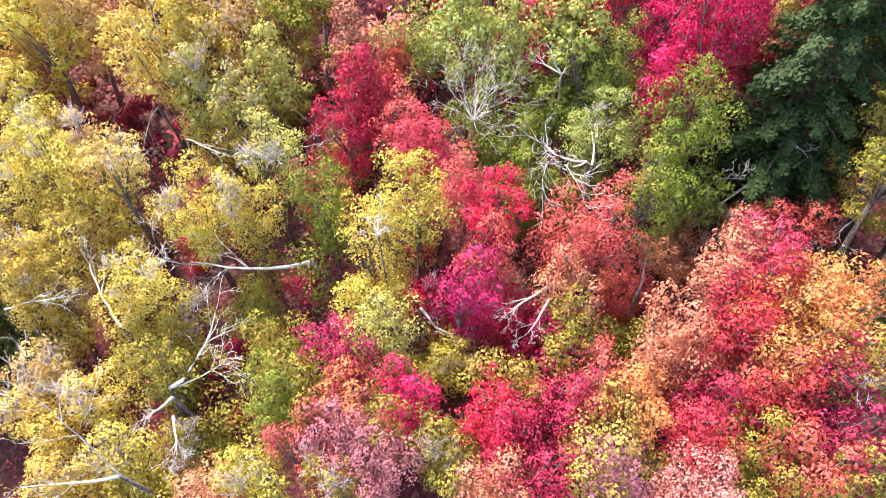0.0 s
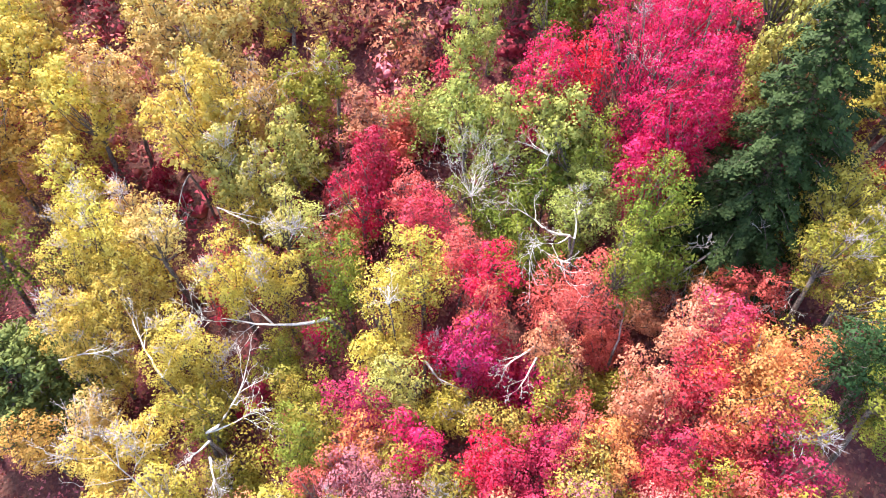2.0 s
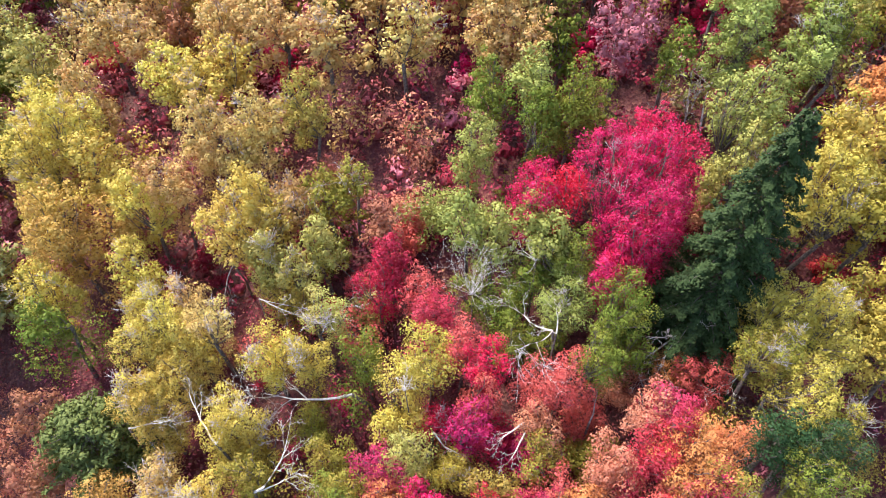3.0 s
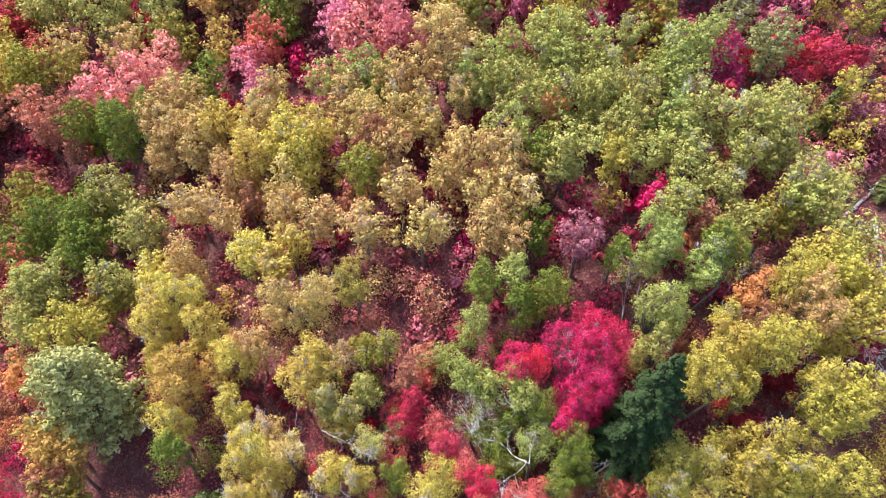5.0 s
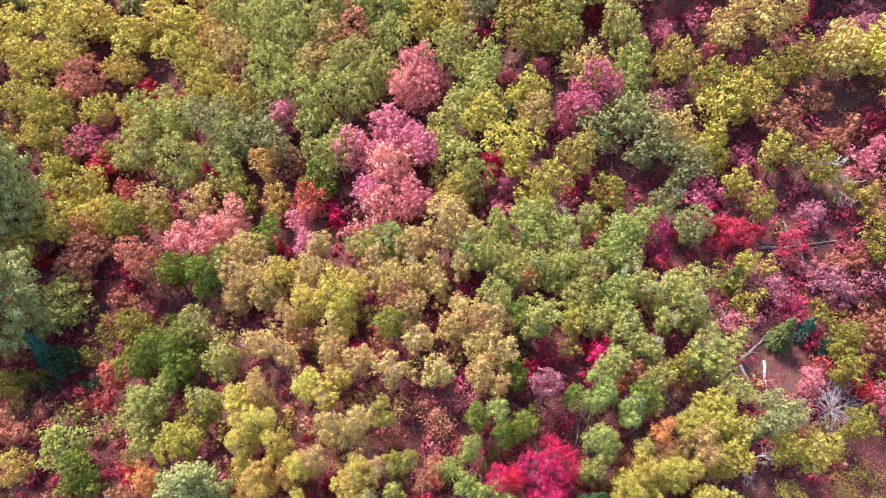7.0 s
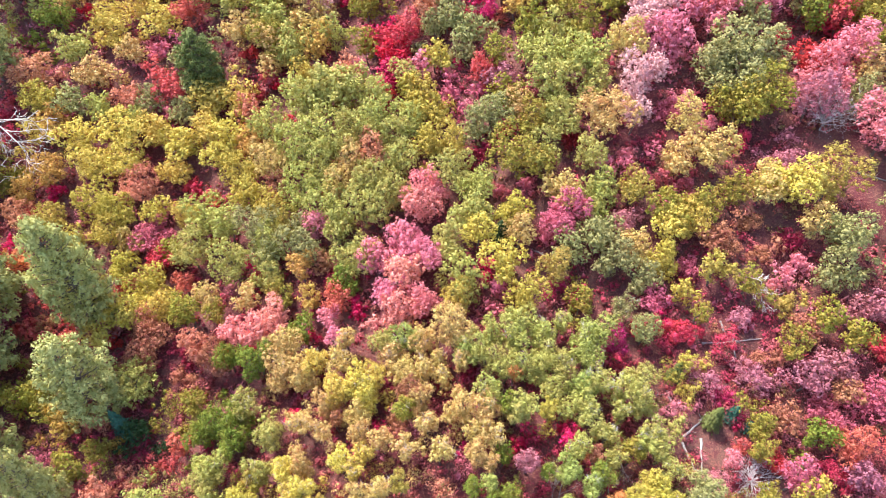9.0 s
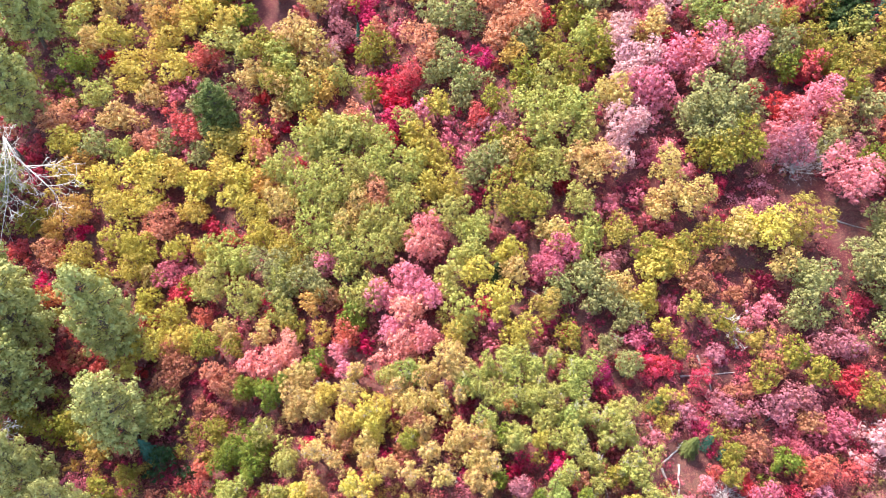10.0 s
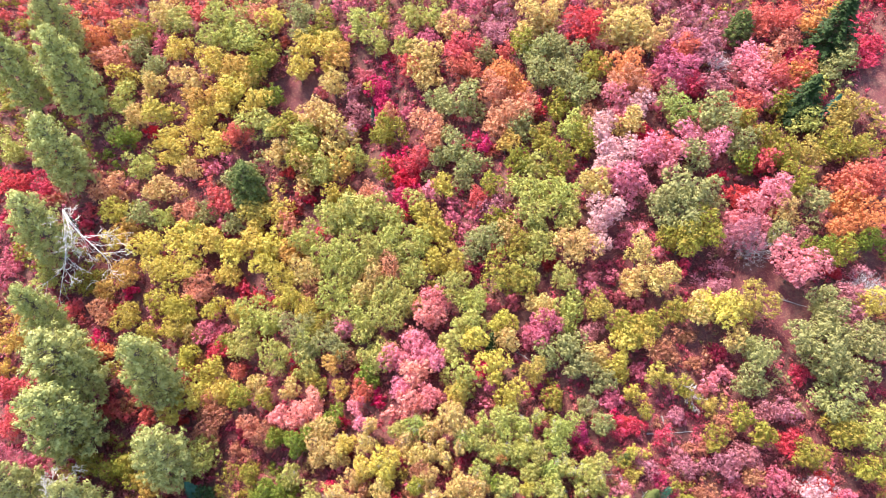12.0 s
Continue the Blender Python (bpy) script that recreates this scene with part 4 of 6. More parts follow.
plant(-50.1, 72.4, 2.66, "lime", 5.0)
plant(-46.8, 68.8, 3.17, "straw", 5.3)
plant(-53.8, 77.3, 2.72, "green", 5.2)
plant(-48.9, 65.1, 2.61, "sage", 5.0)
plant(-53.3, 65.1, 2.84, "yellow", 5.3)
plant(-58.0, 66.5, 1.50, "salmon", 2.3, low=True)
plant(-58.6, 64.4, 1.50, "red", 2.3, low=True)
plant(-64.5, 69.2, 1.50, "rust", 2.3, low=True)
plant(-50.6, 80.4, 1.42, "crimson", 2.2, low=True)
plant(-46.4, 77.3, 2.72, "gold", 5.0)
plant(-45.2, 74.9, 2.70, "gold", 4.9)
plant(-43.0, 78.8, 2.19, "gold", 4.7)
plant(-39.0, 76.4, 3.26, "gold", 5.1)
plant(-42.6, 72.6, 2.15, "straw", 4.5)
plant(-40.0, 74.0, 1.51, "dusky_pink", 2.3, low=True)
plant(-36.7, 66.9, 2.62, "salmon", 4.8)
plant(-41.9, 65.3, 2.62, "peach", 5.1)
plant(-45.2, 64.2, 2.07, "lime", 4.7)
plant(-39.3, 65.4, 2.10, "sage", 4.7)
plant(-41.8, 60.4, 3.58, "gold", 6.0)
plant(-47.0, 59.7, 3.07, "gold", 5.5)
plant(-51.1, 62.6, 2.59, "amber", 5.0)
plant(-37.8, 60.8, 3.08, "gold", 5.5)
plant(-36.9, 63.9, 1.54, "dusky_pink", 2.3, low=True)
plant(-52.6, 60.8, 2.06, "gold", 4.6)
plant(-51.0, 62.2, 1.33, "dusky_pink", 2.0, low=True)
plant(-40.7, 62.7, 2.08, "lime", 4.8)
plant(-68.7, 57.9, 1.50, "dusky_pink", 2.3, low=True)
plant(-61.6, 55.4, 2.51, "lime", 5.2)
plant(-55.7, 54.9, 2.52, "olive", 4.9)
plant(-53.0, 53.3, 2.01, "amber", 4.4)
plant(-52.1, 49.9, 2.46, "peach", 4.5)
plant(-57.3, 51.5, 1.50, "salmon", 2.3, low=True)
plant(-49.6, 55.4, 3.00, "amber", 5.2)
plant(-49.2, 53.7, 1.52, "crimson", 2.3, low=True)
plant(-48.1, 49.4, 2.71, "yellow", 4.9)
plant(-51.7, 51.5, 1.06, "crimson", 1.6, low=True)
plant(-44.7, 56.3, 3.03, "gold", 5.6)
plant(-43.1, 51.4, 2.71, "yellow", 5.5)
plant(-40.4, 56.2, 3.01, "gold", 5.8)
plant(-38.3, 53.1, 2.99, "peach", 5.7)
plant(-40.6, 50.7, 2.69, "yellow", 5.7)
plant(-41.1, 47.8, 2.68, "yellow", 5.5)
plant(-45.2, 47.1, 1.79, "yellow", 4.3)
plant(-36.0, 50.5, 1.99, "gold", 5.0)
plant(-35.8, 48.1, 2.93, "dusky_pink", 4.1)
plant(-34.7, 45.4, 2.42, "red", 4.0)
plant(-38.7, 47.2, 1.97, "straw", 5.0)
plant(-38.8, 43.8, 2.20, "yellow", 5.3)
plant(-37.2, 44.4, 1.26, "rust", 1.9, low=True)
plant(-35.0, 41.3, 2.60, "yellow", 6.0)
plant(-38.4, 42.4, 1.56, "salmon", 2.3, low=True)
plant(-52.7, 46.5, 1.52, "crimson", 2.3, low=True)
plant(-51.5, 44.8, 1.52, "orange", 2.3, low=True)
plant(-51.7, 42.4, 1.52, "olive", 2.3, low=True)
plant(-63.9, 45.5, 2.41, "amber", 5.2)
plant(-65.2, 42.7, 1.50, "amber", 2.3, low=True)
plant(-63.0, 39.2, 2.35, "salmon", 5.1)
plant(-60.5, 34.5, 2.75, "salmon", 6.1)
plant(-46.1, 37.4, 1.53, "rust", 2.3, low=True)
plant(-48.3, 36.9, 1.53, "salmon", 2.3, low=True)
plant(-43.2, 36.2, 1.55, "salmon", 2.3, low=True)
plant(-51.8, 38.7, 1.52, "mauve", 2.3, low=True)
plant(-57.4, 30.3, 1.50, "dusky_pink", 2.3, low=True)
plant(-45.4, 28.5, 2.54, "olive", 5.9)
plant(-48.9, 28.9, 2.54, "olive", 6.1)
plant(-42.7, 28.1, 2.56, "olive", 5.6)
plant(-40.5, 26.3, 2.14, "amber", 4.9)
plant(-38.8, 37.3, 1.89, "mauve", 3.1)
plant(-38.5, 36.0, 1.22, "red", 1.8, low=True)
plant(-33.8, 35.1, 2.76, "rust", 4.5)
plant(-39.4, 35.8, 1.88, "gold", 5.0)
plant(-36.0, 38.1, 2.82, "gold", 5.6)
plant(-32.8, 38.7, 2.33, "gold", 5.9)
plant(-34.4, 30.0, 3.13, "lime", 5.3)
plant(-34.1, 37.4, 1.43, "peach", 4.6)
plant(-39.7, 39.3, 1.90, "lime", 4.5)
plant(-33.9, 32.6, 1.75, "rust", 3.6)
plant(-38.9, 98.9, 3.49, "lime", 5.8)
plant(-35.0, 98.9, 3.49, "peach", 5.8)
plant(-31.9, 98.5, 2.89, "gold", 5.5)
plant(-27.1, 99.3, 2.89, "sage", 5.5)
plant(-26.7, 95.8, 2.29, "sage", 5.1)
plant(-23.0, 96.7, 3.43, "olive", 5.8)
plant(-35.5, 95.1, 3.97, "lime", 6.1)
plant(-39.5, 95.5, 2.30, "lime", 5.1)
plant(-32.2, 91.7, 3.39, "olive", 5.7)
plant(-33.7, 89.4, 3.35, "olive", 5.7)
plant(-30.2, 95.8, 1.48, "salmon", 2.3, low=True)
plant(-25.5, 92.9, 2.83, "gold", 5.4)
plant(-21.6, 92.5, 3.38, "gold", 5.7)
plant(-19.5, 90.2, 3.34, "amber", 5.8)
plant(-18.4, 95.5, 1.69, "dusky_pink", 3.2)
plant(-16.0, 96.2, 3.39, "lime", 5.7)
plant(-12.3, 96.6, 1.29, "yellow", 4.3)
plant(-13.4, 91.6, 2.77, "lime", 5.4)
plant(-11.2, 91.0, 1.50, "wine", 2.3, low=True)
plant(-9.3, 94.6, 2.22, "dusky_pink", 3.5)
plant(-7.0, 96.5, 2.25, "lime", 5.1)
plant(-8.8, 91.4, 2.21, "lime", 5.1)
plant(-4.6, 92.9, 2.20, "dusky_pink", 3.6)
plant(-3.7, 96.6, 2.25, "lime", 5.1)
plant(-5.4, 88.7, 3.82, "straw", 6.2)
plant(-5.3, 85.1, 3.23, "straw", 6.0)
plant(-7.7, 87.0, 2.18, "salmon", 5.2)
plant(-26.2, 88.9, 2.79, "gold", 5.4)
plant(-21.4, 88.4, 1.01, "yellow", 4.3)
plant(-22.6, 85.8, 1.39, "dusky_pink", 3.1)
plant(-37.7, 89.8, 3.38, "amber", 5.7)
plant(-34.5, 87.5, 2.79, "amber", 5.3)
plant(-37.1, 85.6, 3.33, "gold", 5.6)
plant(-33.1, 83.5, 3.31, "gold", 5.5)
plant(-37.7, 82.6, 2.75, "gold", 5.1)
plant(-30.4, 84.3, 2.20, "green", 4.9)
plant(-20.2, 85.6, 2.75, "straw", 5.7)
plant(-17.3, 85.1, 2.19, "mauve", 3.8)
plant(-15.5, 87.4, 2.20, "dusky_pink", 3.7)
plant(-13.1, 85.1, 2.71, "magenta", 4.2)
plant(-14.1, 84.4, 1.00, "yellow", 4.8)
plant(-12.1, 81.8, 2.68, "magenta", 4.5)
plant(-16.1, 80.8, 2.68, "mauve", 4.7)
plant(-12.5, 79.9, 1.34, "dusky_pink", 3.7)
plant(-10.6, 80.0, 1.61, "peach", 5.5)
plant(-14.6, 80.1, 1.16, "crimson", 1.8, low=True)
plant(-11.3, 76.6, 3.16, "olive", 7.4)
plant(-16.9, 77.5, 1.07, "blush", 5.8)
plant(-8.5, 80.8, 1.52, "dusky_pink", 2.3, low=True)
plant(-2.5, 79.9, 2.63, "sage", 5.7)
plant(-26.0, 78.1, 4.04, "olive", 6.4)
plant(-24.1, 76.3, 3.73, "lime", 6.9)
plant(-31.7, 78.6, 4.05, "lime", 5.7)
plant(-22.6, 80.1, 3.80, "straw", 6.8)
plant(-19.6, 76.7, 4.05, "straw", 8.1)
plant(-35.2, 77.2, 2.70, "salmon", 4.8)
plant(-27.5, 73.7, 3.19, "straw", 5.8)
plant(-21.9, 76.5, 1.38, "red", 2.1, low=True)
plant(-23.7, 72.2, 3.16, "olive", 6.9)
plant(-18.1, 71.3, 2.60, "amber", 7.6)
plant(-15.7, 73.1, 2.09, "lime", 7.1)
plant(-10.3, 71.8, 2.07, "crimson", 4.4)
plant(-7.5, 69.9, 3.03, "red", 4.6)
plant(-5.5, 71.4, 2.05, "salmon", 5.4)
plant(-4.2, 74.6, 3.97, "peach", 6.7)
plant(-2.4, 70.3, 2.02, "sage", 5.1)
plant(-11.1, 69.8, 2.06, "olive", 6.3)
plant(-0.9, 93.9, 3.33, "straw", 5.9)
plant(-0.9, 95.8, 3.31, "dusky_pink", 4.1)
plant(6.4, 92.2, 3.23, "mauve", 4.3)
plant(11.9, 92.8, 3.80, "straw", 6.6)
plant(14.6, 93.1, 3.23, "straw", 6.3)
plant(20.5, 89.8, 3.93, "red", 6.9)
plant(18.6, 91.1, 3.18, "dusky_pink", 4.5)
plant(25.0, 89.9, 3.94, "straw", 6.9)
plant(28.4, 89.5, 3.69, "straw", 6.7)
plant(30.7, 87.2, 2.61, "straw", 6.1)
plant(1.0, 88.9, 3.97, "salmon", 6.4)
plant(1.4, 84.8, 3.18, "salmon", 6.0)
plant(4.6, 88.8, 2.16, "sage", 5.3)
plant(7.8, 88.1, 1.62, "salmon", 4.9)
plant(10.8, 89.3, 2.67, "olive", 5.9)
plant(12.4, 86.6, 3.17, "sage", 6.4)
plant(15.2, 87.6, 3.17, "sage", 6.5)
plant(17.5, 84.9, 3.12, "sage", 6.7)
plant(7.2, 84.0, 3.17, "orange", 6.2)
plant(9.2, 81.0, 2.60, "orange", 6.0)
plant(6.1, 80.0, 3.10, "peach", 6.2)
plant(7.6, 75.4, 3.91, "peach", 6.7)
plant(10.3, 77.5, 2.55, "peach", 6.1)
plant(6.0, 74.5, 2.52, "peach", 5.7)
plant(12.0, 77.8, 2.13, "red", 4.1)
plant(0.9, 79.1, 3.97, "sage", 6.4)
plant(13.0, 82.1, 3.10, "sage", 6.6)
plant(16.3, 80.5, 3.07, "sage", 6.8)
plant(20.7, 82.2, 3.07, "olive", 7.0)
plant(18.6, 78.0, 3.01, "sage", 7.1)
plant(15.3, 76.7, 2.52, "olive", 6.4)
plant(19.7, 73.9, 2.94, "rust", 5.0)
plant(25.5, 81.1, 3.92, "orange", 7.8)
plant(25.5, 77.8, 3.49, "peach", 7.8)
plant(24.0, 75.1, 2.96, "pink", 7.4)
plant(27.1, 74.7, 1.96, "blush", 6.5)
plant(30.0, 80.8, 2.51, "dusky_pink", 4.7)
plant(31.1, 80.7, 1.49, "dusky_pink", 2.3, low=True)
plant(30.5, 76.6, 1.48, "dusky_pink", 2.3, low=True)
plant(21.1, 70.7, 2.89, "blush", 7.1)
plant(21.5, 67.4, 2.38, "blush", 6.5)
plant(23.7, 66.5, 2.35, "blush", 6.6)
plant(20.8, 64.6, 2.34, "blush", 6.3)
plant(25.1, 71.5, 2.89, "straw", 7.4)
plant(27.1, 70.7, 1.93, "magenta", 4.5)
plant(26.7, 66.4, 2.33, "pink", 6.8)
plant(17.3, 72.1, 2.94, "lime", 6.9)
plant(18.6, 68.9, 2.41, "olive", 6.4)
plant(12.4, 70.6, 2.44, "olive", 6.1)
plant(10.0, 73.2, 2.49, "sage", 6.0)
plant(7.6, 71.0, 1.98, "amber", 5.4)
plant(4.2, 71.5, 1.50, "magenta", 3.3)
plant(5.3, 71.6, 1.48, "salmon", 2.3, low=True)
plant(1.9, 72.0, 1.30, "red", 2.0, low=True)
plant(1.7, 68.5, 2.48, "sage", 5.3)
plant(-0.8, 71.3, 3.03, "sage", 5.8)
plant(11.3, 66.1, 2.40, "lime", 6.0)
plant(14.4, 66.2, 2.86, "olive", 6.5)
plant(9.1, 67.5, 2.42, "olive", 5.9)
plant(-33.7, 70.6, 3.71, "sage", 5.2)
plant(-32.5, 67.9, 3.16, "sage", 5.0)
plant(-27.0, 72.3, 1.54, "red", 2.3, low=True)
plant(-23.5, 70.3, 3.14, "straw", 6.9)
plant(-20.8, 70.6, 3.11, "lime", 7.7)
plant(-24.0, 69.1, 1.54, "salmon", 2.3, low=True)
plant(-25.4, 66.1, 1.54, "wine", 2.3, low=True)
plant(-23.0, 68.0, 1.12, "crimson", 1.7, low=True)
plant(-19.1, 66.2, 1.85, "yellow", 6.7)
plant(-15.7, 62.7, 3.96, "lime", 8.0)
plant(-18.2, 61.4, 3.47, "lime", 7.8)
plant(-13.0, 61.3, 3.92, "lime", 7.6)
plant(-9.7, 60.3, 2.92, "lime", 6.3)
plant(-13.4, 65.8, 2.01, "peach", 6.3)
plant(-11.7, 64.8, 1.51, "pink", 5.5)
plant(-9.0, 61.7, 1.95, "red", 3.8)
plant(-7.5, 67.9, 2.51, "crimson", 4.2)
plant(-7.4, 64.7, 2.95, "magenta", 4.3)
plant(-6.2, 63.7, 1.97, "lime", 5.1)
plant(-5.6, 61.5, 1.78, "yellow", 5.0)
plant(-4.0, 64.8, 1.49, "pink", 4.5)
plant(-2.4, 65.5, 1.80, "yellow", 4.8)
plant(-4.0, 61.1, 2.21, "yellow", 5.2)
plant(-4.7, 58.5, 2.19, "yellow", 5.3)
plant(-2.3, 58.3, 2.18, "yellow", 5.1)
plant(-31.3, 65.2, 3.64, "gold", 5.3)
plant(-34.6, 63.5, 2.08, "sage", 4.5)
plant(-27.5, 64.7, 2.59, "gold", 5.2)
plant(-25.6, 62.7, 2.05, "peach", 5.2)
plant(-20.7, 62.2, 1.09, "red", 1.6, low=True)
plant(-22.3, 60.7, 0.87, "red", 1.3, low=True)
plant(-30.8, 60.9, 3.08, "gold", 5.1)
plant(-28.1, 59.9, 3.06, "gold", 5.3)
plant(-34.2, 59.2, 3.07, "gold", 5.3)
plant(-34.7, 56.0, 2.53, "gold", 5.2)
plant(-28.6, 57.3, 3.04, "gold", 5.3)
plant(-25.1, 58.4, 2.52, "amber", 5.7)
plant(-22.3, 58.9, 2.98, "lime", 6.8)
plant(-18.5, 55.1, 2.88, "lime", 7.3)
plant(-15.2, 55.4, 3.33, "lime", 7.5)
plant(-15.7, 52.2, 2.82, "lime", 7.1)
plant(-12.0, 56.1, 2.86, "lime", 6.7)
plant(-8.7, 56.6, 2.85, "lime", 6.2)
plant(-7.0, 54.0, 2.82, "lime", 6.1)
plant(-5.5, 56.7, 2.86, "lime", 5.8)
plant(-9.3, 53.1, 2.34, "peach", 6.0)
plant(-11.7, 52.0, 2.34, "straw", 6.3)
plant(-6.1, 51.6, 2.32, "lime", 5.7)
plant(-3.0, 54.0, 2.56, "yellow", 5.6)
plant(-22.0, 54.7, 2.93, "straw", 7.0)
plant(-25.5, 54.0, 2.69, "yellow", 6.1)
plant(-32.5, 54.8, 1.56, "red", 2.3, low=True)
plant(-29.7, 53.0, 1.29, "red", 1.9, low=True)
plant(-24.2, 50.9, 2.63, "yellow", 6.7)
plant(-20.8, 51.8, 2.40, "rust", 4.7)
plant(-17.2, 49.5, 2.82, "lime", 7.0)
plant(-21.3, 48.6, 2.15, "yellow", 6.6)
plant(-13.8, 46.8, 2.76, "lime", 6.5)
plant(-13.2, 49.6, 2.32, "straw", 6.3)
plant(-9.2, 49.5, 2.77, "lime", 6.4)
plant(-6.9, 47.8, 2.75, "lime", 6.1)
plant(-9.8, 46.4, 2.74, "lime", 6.2)
plant(-15.3, 50.4, 1.23, "red", 1.9, low=True)
plant(-3.0, 48.3, 2.29, "pink", 5.5)
plant(-3.7, 46.0, 2.72, "coral", 5.9)
plant(-29.7, 49.4, 2.97, "lime", 6.0)
plant(-26.5, 47.5, 2.41, "lime", 6.4)
plant(-32.2, 50.1, 1.98, "gold", 5.0)
plant(-22.0, 46.2, 2.83, "sage", 6.9)
plant(-18.7, 46.1, 2.32, "olive", 6.3)
plant(-15.4, 45.5, 1.86, "pink", 5.6)
plant(-12.9, 44.7, 2.29, "lime", 5.8)
plant(0.9, 65.9, 1.97, "sage", 4.8)
plant(0.6, 65.8, 0.85, "magenta", 1.3, low=True)
plant(-1.5, 64.5, 1.35, "yellow", 4.3)
plant(-0.7, 61.3, 1.49, "dusky_pink", 2.3, low=True)
plant(2.6, 61.2, 1.25, "dusky_pink", 2.0, low=True)
plant(3.3, 62.8, 1.94, "salmon", 4.9)
plant(5.6, 61.7, 2.38, "mauve", 3.8)
plant(5.0, 63.9, 1.94, "olive", 5.0)
plant(8.1, 63.2, 1.90, "lime", 5.3)
plant(10.3, 61.6, 2.82, "lime", 6.1)
plant(13.3, 61.2, 2.81, "lime", 6.3)
plant(15.6, 60.1, 2.31, "lime", 5.9)
plant(10.9, 58.2, 3.25, "lime", 6.3)
plant(15.4, 57.6, 2.29, "lime", 5.9)
plant(19.3, 61.8, 2.77, "straw", 6.5)
plant(22.6, 62.6, 2.78, "pink", 6.8)
plant(24.9, 61.8, 1.84, "pink", 6.0)
plant(5.7, 59.0, 2.37, "olive", 5.3)
plant(9.1, 60.6, 1.47, "dusky_pink", 2.3, low=True)
plant(4.1, 56.7, 2.83, "sage", 5.4)
plant(2.4, 55.3, 2.35, "sage", 5.0)
plant(7.2, 57.2, 1.88, "straw", 4.9)
plant(8.6, 55.1, 2.78, "olive", 5.6)
plant(11.6, 54.5, 2.74, "lime", 5.8)
plant(15.8, 53.4, 3.59, "straw", 6.8)
plant(19.7, 56.9, 2.72, "blush", 6.6)
plant(21.2, 57.3, 1.80, "blush", 5.8)
plant(19.2, 53.5, 1.79, "blush", 5.7)
plant(23.4, 55.1, 1.46, "dusky_pink", 2.3, low=True)
plant(24.5, 52.1, 2.21, "straw", 6.5)
plant(27.5, 53.6, 1.47, "pink", 2.3, low=True)
plant(5.8, 55.5, 1.48, "crimson", 2.3, low=True)
plant(3.3, 53.4, 1.48, "wine", 2.3, low=True)
plant(-0.7, 53.3, 2.56, "yellow", 5.5)
plant(0.1, 49.8, 2.75, "lime", 5.6)
plant(2.3, 48.0, 2.73, "lime", 5.7)
plant(7.0, 50.5, 3.93, "olive", 6.2)
plant(9.3, 51.2, 2.73, "lime", 5.6)
plant(12.7, 52.9, 1.48, "wine", 2.3, low=True)
plant(14.4, 49.8, 2.23, "lime", 5.6)
plant(16.2, 49.6, 1.48, "pink", 2.3, low=True)
plant(18.5, 50.1, 1.47, "pink", 2.3, low=True)
plant(19.1, 47.9, 1.48, "dusky_pink", 2.3, low=True)
plant(22.1, 48.0, 1.48, "dusky_pink", 2.3, low=True)
plant(23.6, 48.7, 2.62, "straw", 6.6)
plant(4.8, 48.1, 1.49, "dusky_pink", 2.3, low=True)
plant(7.9, 48.1, 1.49, "dusky_pink", 2.3, low=True)
plant(11.3, 46.3, 2.66, "straw", 5.9)
plant(14.9, 46.3, 2.21, "lime", 5.5)
plant(18.5, 45.9, 2.20, "ochre", 5.5)
plant(24.2, 46.4, 1.48, "dusky_pink", 2.3, low=True)
plant(1.6, 44.7, 2.67, "lime", 5.9)
plant(6.0, 44.6, 2.41, "yellow", 6.0)
plant(11.1, 43.4, 3.07, "dusky_pink", 6.3)
plant(14.8, 44.5, 2.20, "lime", 5.5)
plant(17.6, 43.2, 2.17, "mauve", 3.7)
plant(21.8, 43.0, 2.60, "olive", 5.6)
plant(24.6, 43.5, 2.57, "olive", 5.7)
plant(-30.3, 44.6, 2.86, "lime", 6.6)
plant(-33.1, 45.8, 1.94, "olive", 3.8)
plant(-28.2, 47.1, 1.57, "wine", 2.3, low=True)
plant(-24.9, 42.4, 2.79, "lime", 6.8)
plant(-22.9, 42.7, 1.03, "crimson", 3.7)
plant(-20.8, 42.6, 2.31, "sage", 6.1)
plant(-20.9, 44.1, 2.33, "lime", 6.2)
plant(-20.6, 40.4, 2.30, "lime", 5.8)
plant(-16.9, 43.7, 2.77, "sage", 6.2)
plant(-16.7, 40.9, 1.83, "amber", 5.0)
plant(-14.4, 42.0, 1.81, "rust", 3.5)
plant(-11.2, 41.1, 2.72, "lime", 5.7)
plant(-12.0, 39.1, 2.25, "green", 5.1)
plant(-9.7, 42.3, 1.80, "lime", 5.0)
plant(-8.1, 40.7, 2.67, "pink", 5.6)
plant(-5.2, 41.8, 2.67, "pink", 5.7)
plant(-2.9, 40.8, 2.21, "pink", 5.4)
plant(-5.1, 38.8, 2.64, "coral", 5.6)
plant(-7.3, 37.1, 2.20, "pink", 5.1)
plant(-3.5, 35.8, 2.15, "pink", 5.2)
plant(-5.7, 35.0, 2.61, "coral", 5.4)
plant(-12.6, 37.1, 1.78, "salmon", 4.5)
plant(-0.7, 42.0, 2.65, "lime", 5.9)
plant(2.3, 42.3, 2.19, "gold", 5.7)
plant(6.6, 42.2, 2.19, "straw", 5.8)
plant(9.9, 42.8, 1.49, "dusky_pink", 2.3, low=True)
plant(11.6, 39.9, 2.16, "sage", 5.6)
plant(14.6, 41.3, 2.61, "sage", 5.8)
plant(15.8, 38.5, 2.56, "sage", 5.7)
plant(18.2, 40.0, 2.16, "straw", 5.3)
plant(18.6, 36.5, 2.11, "sage", 5.2)
plant(5.1, 38.5, 2.57, "gold", 6.0)
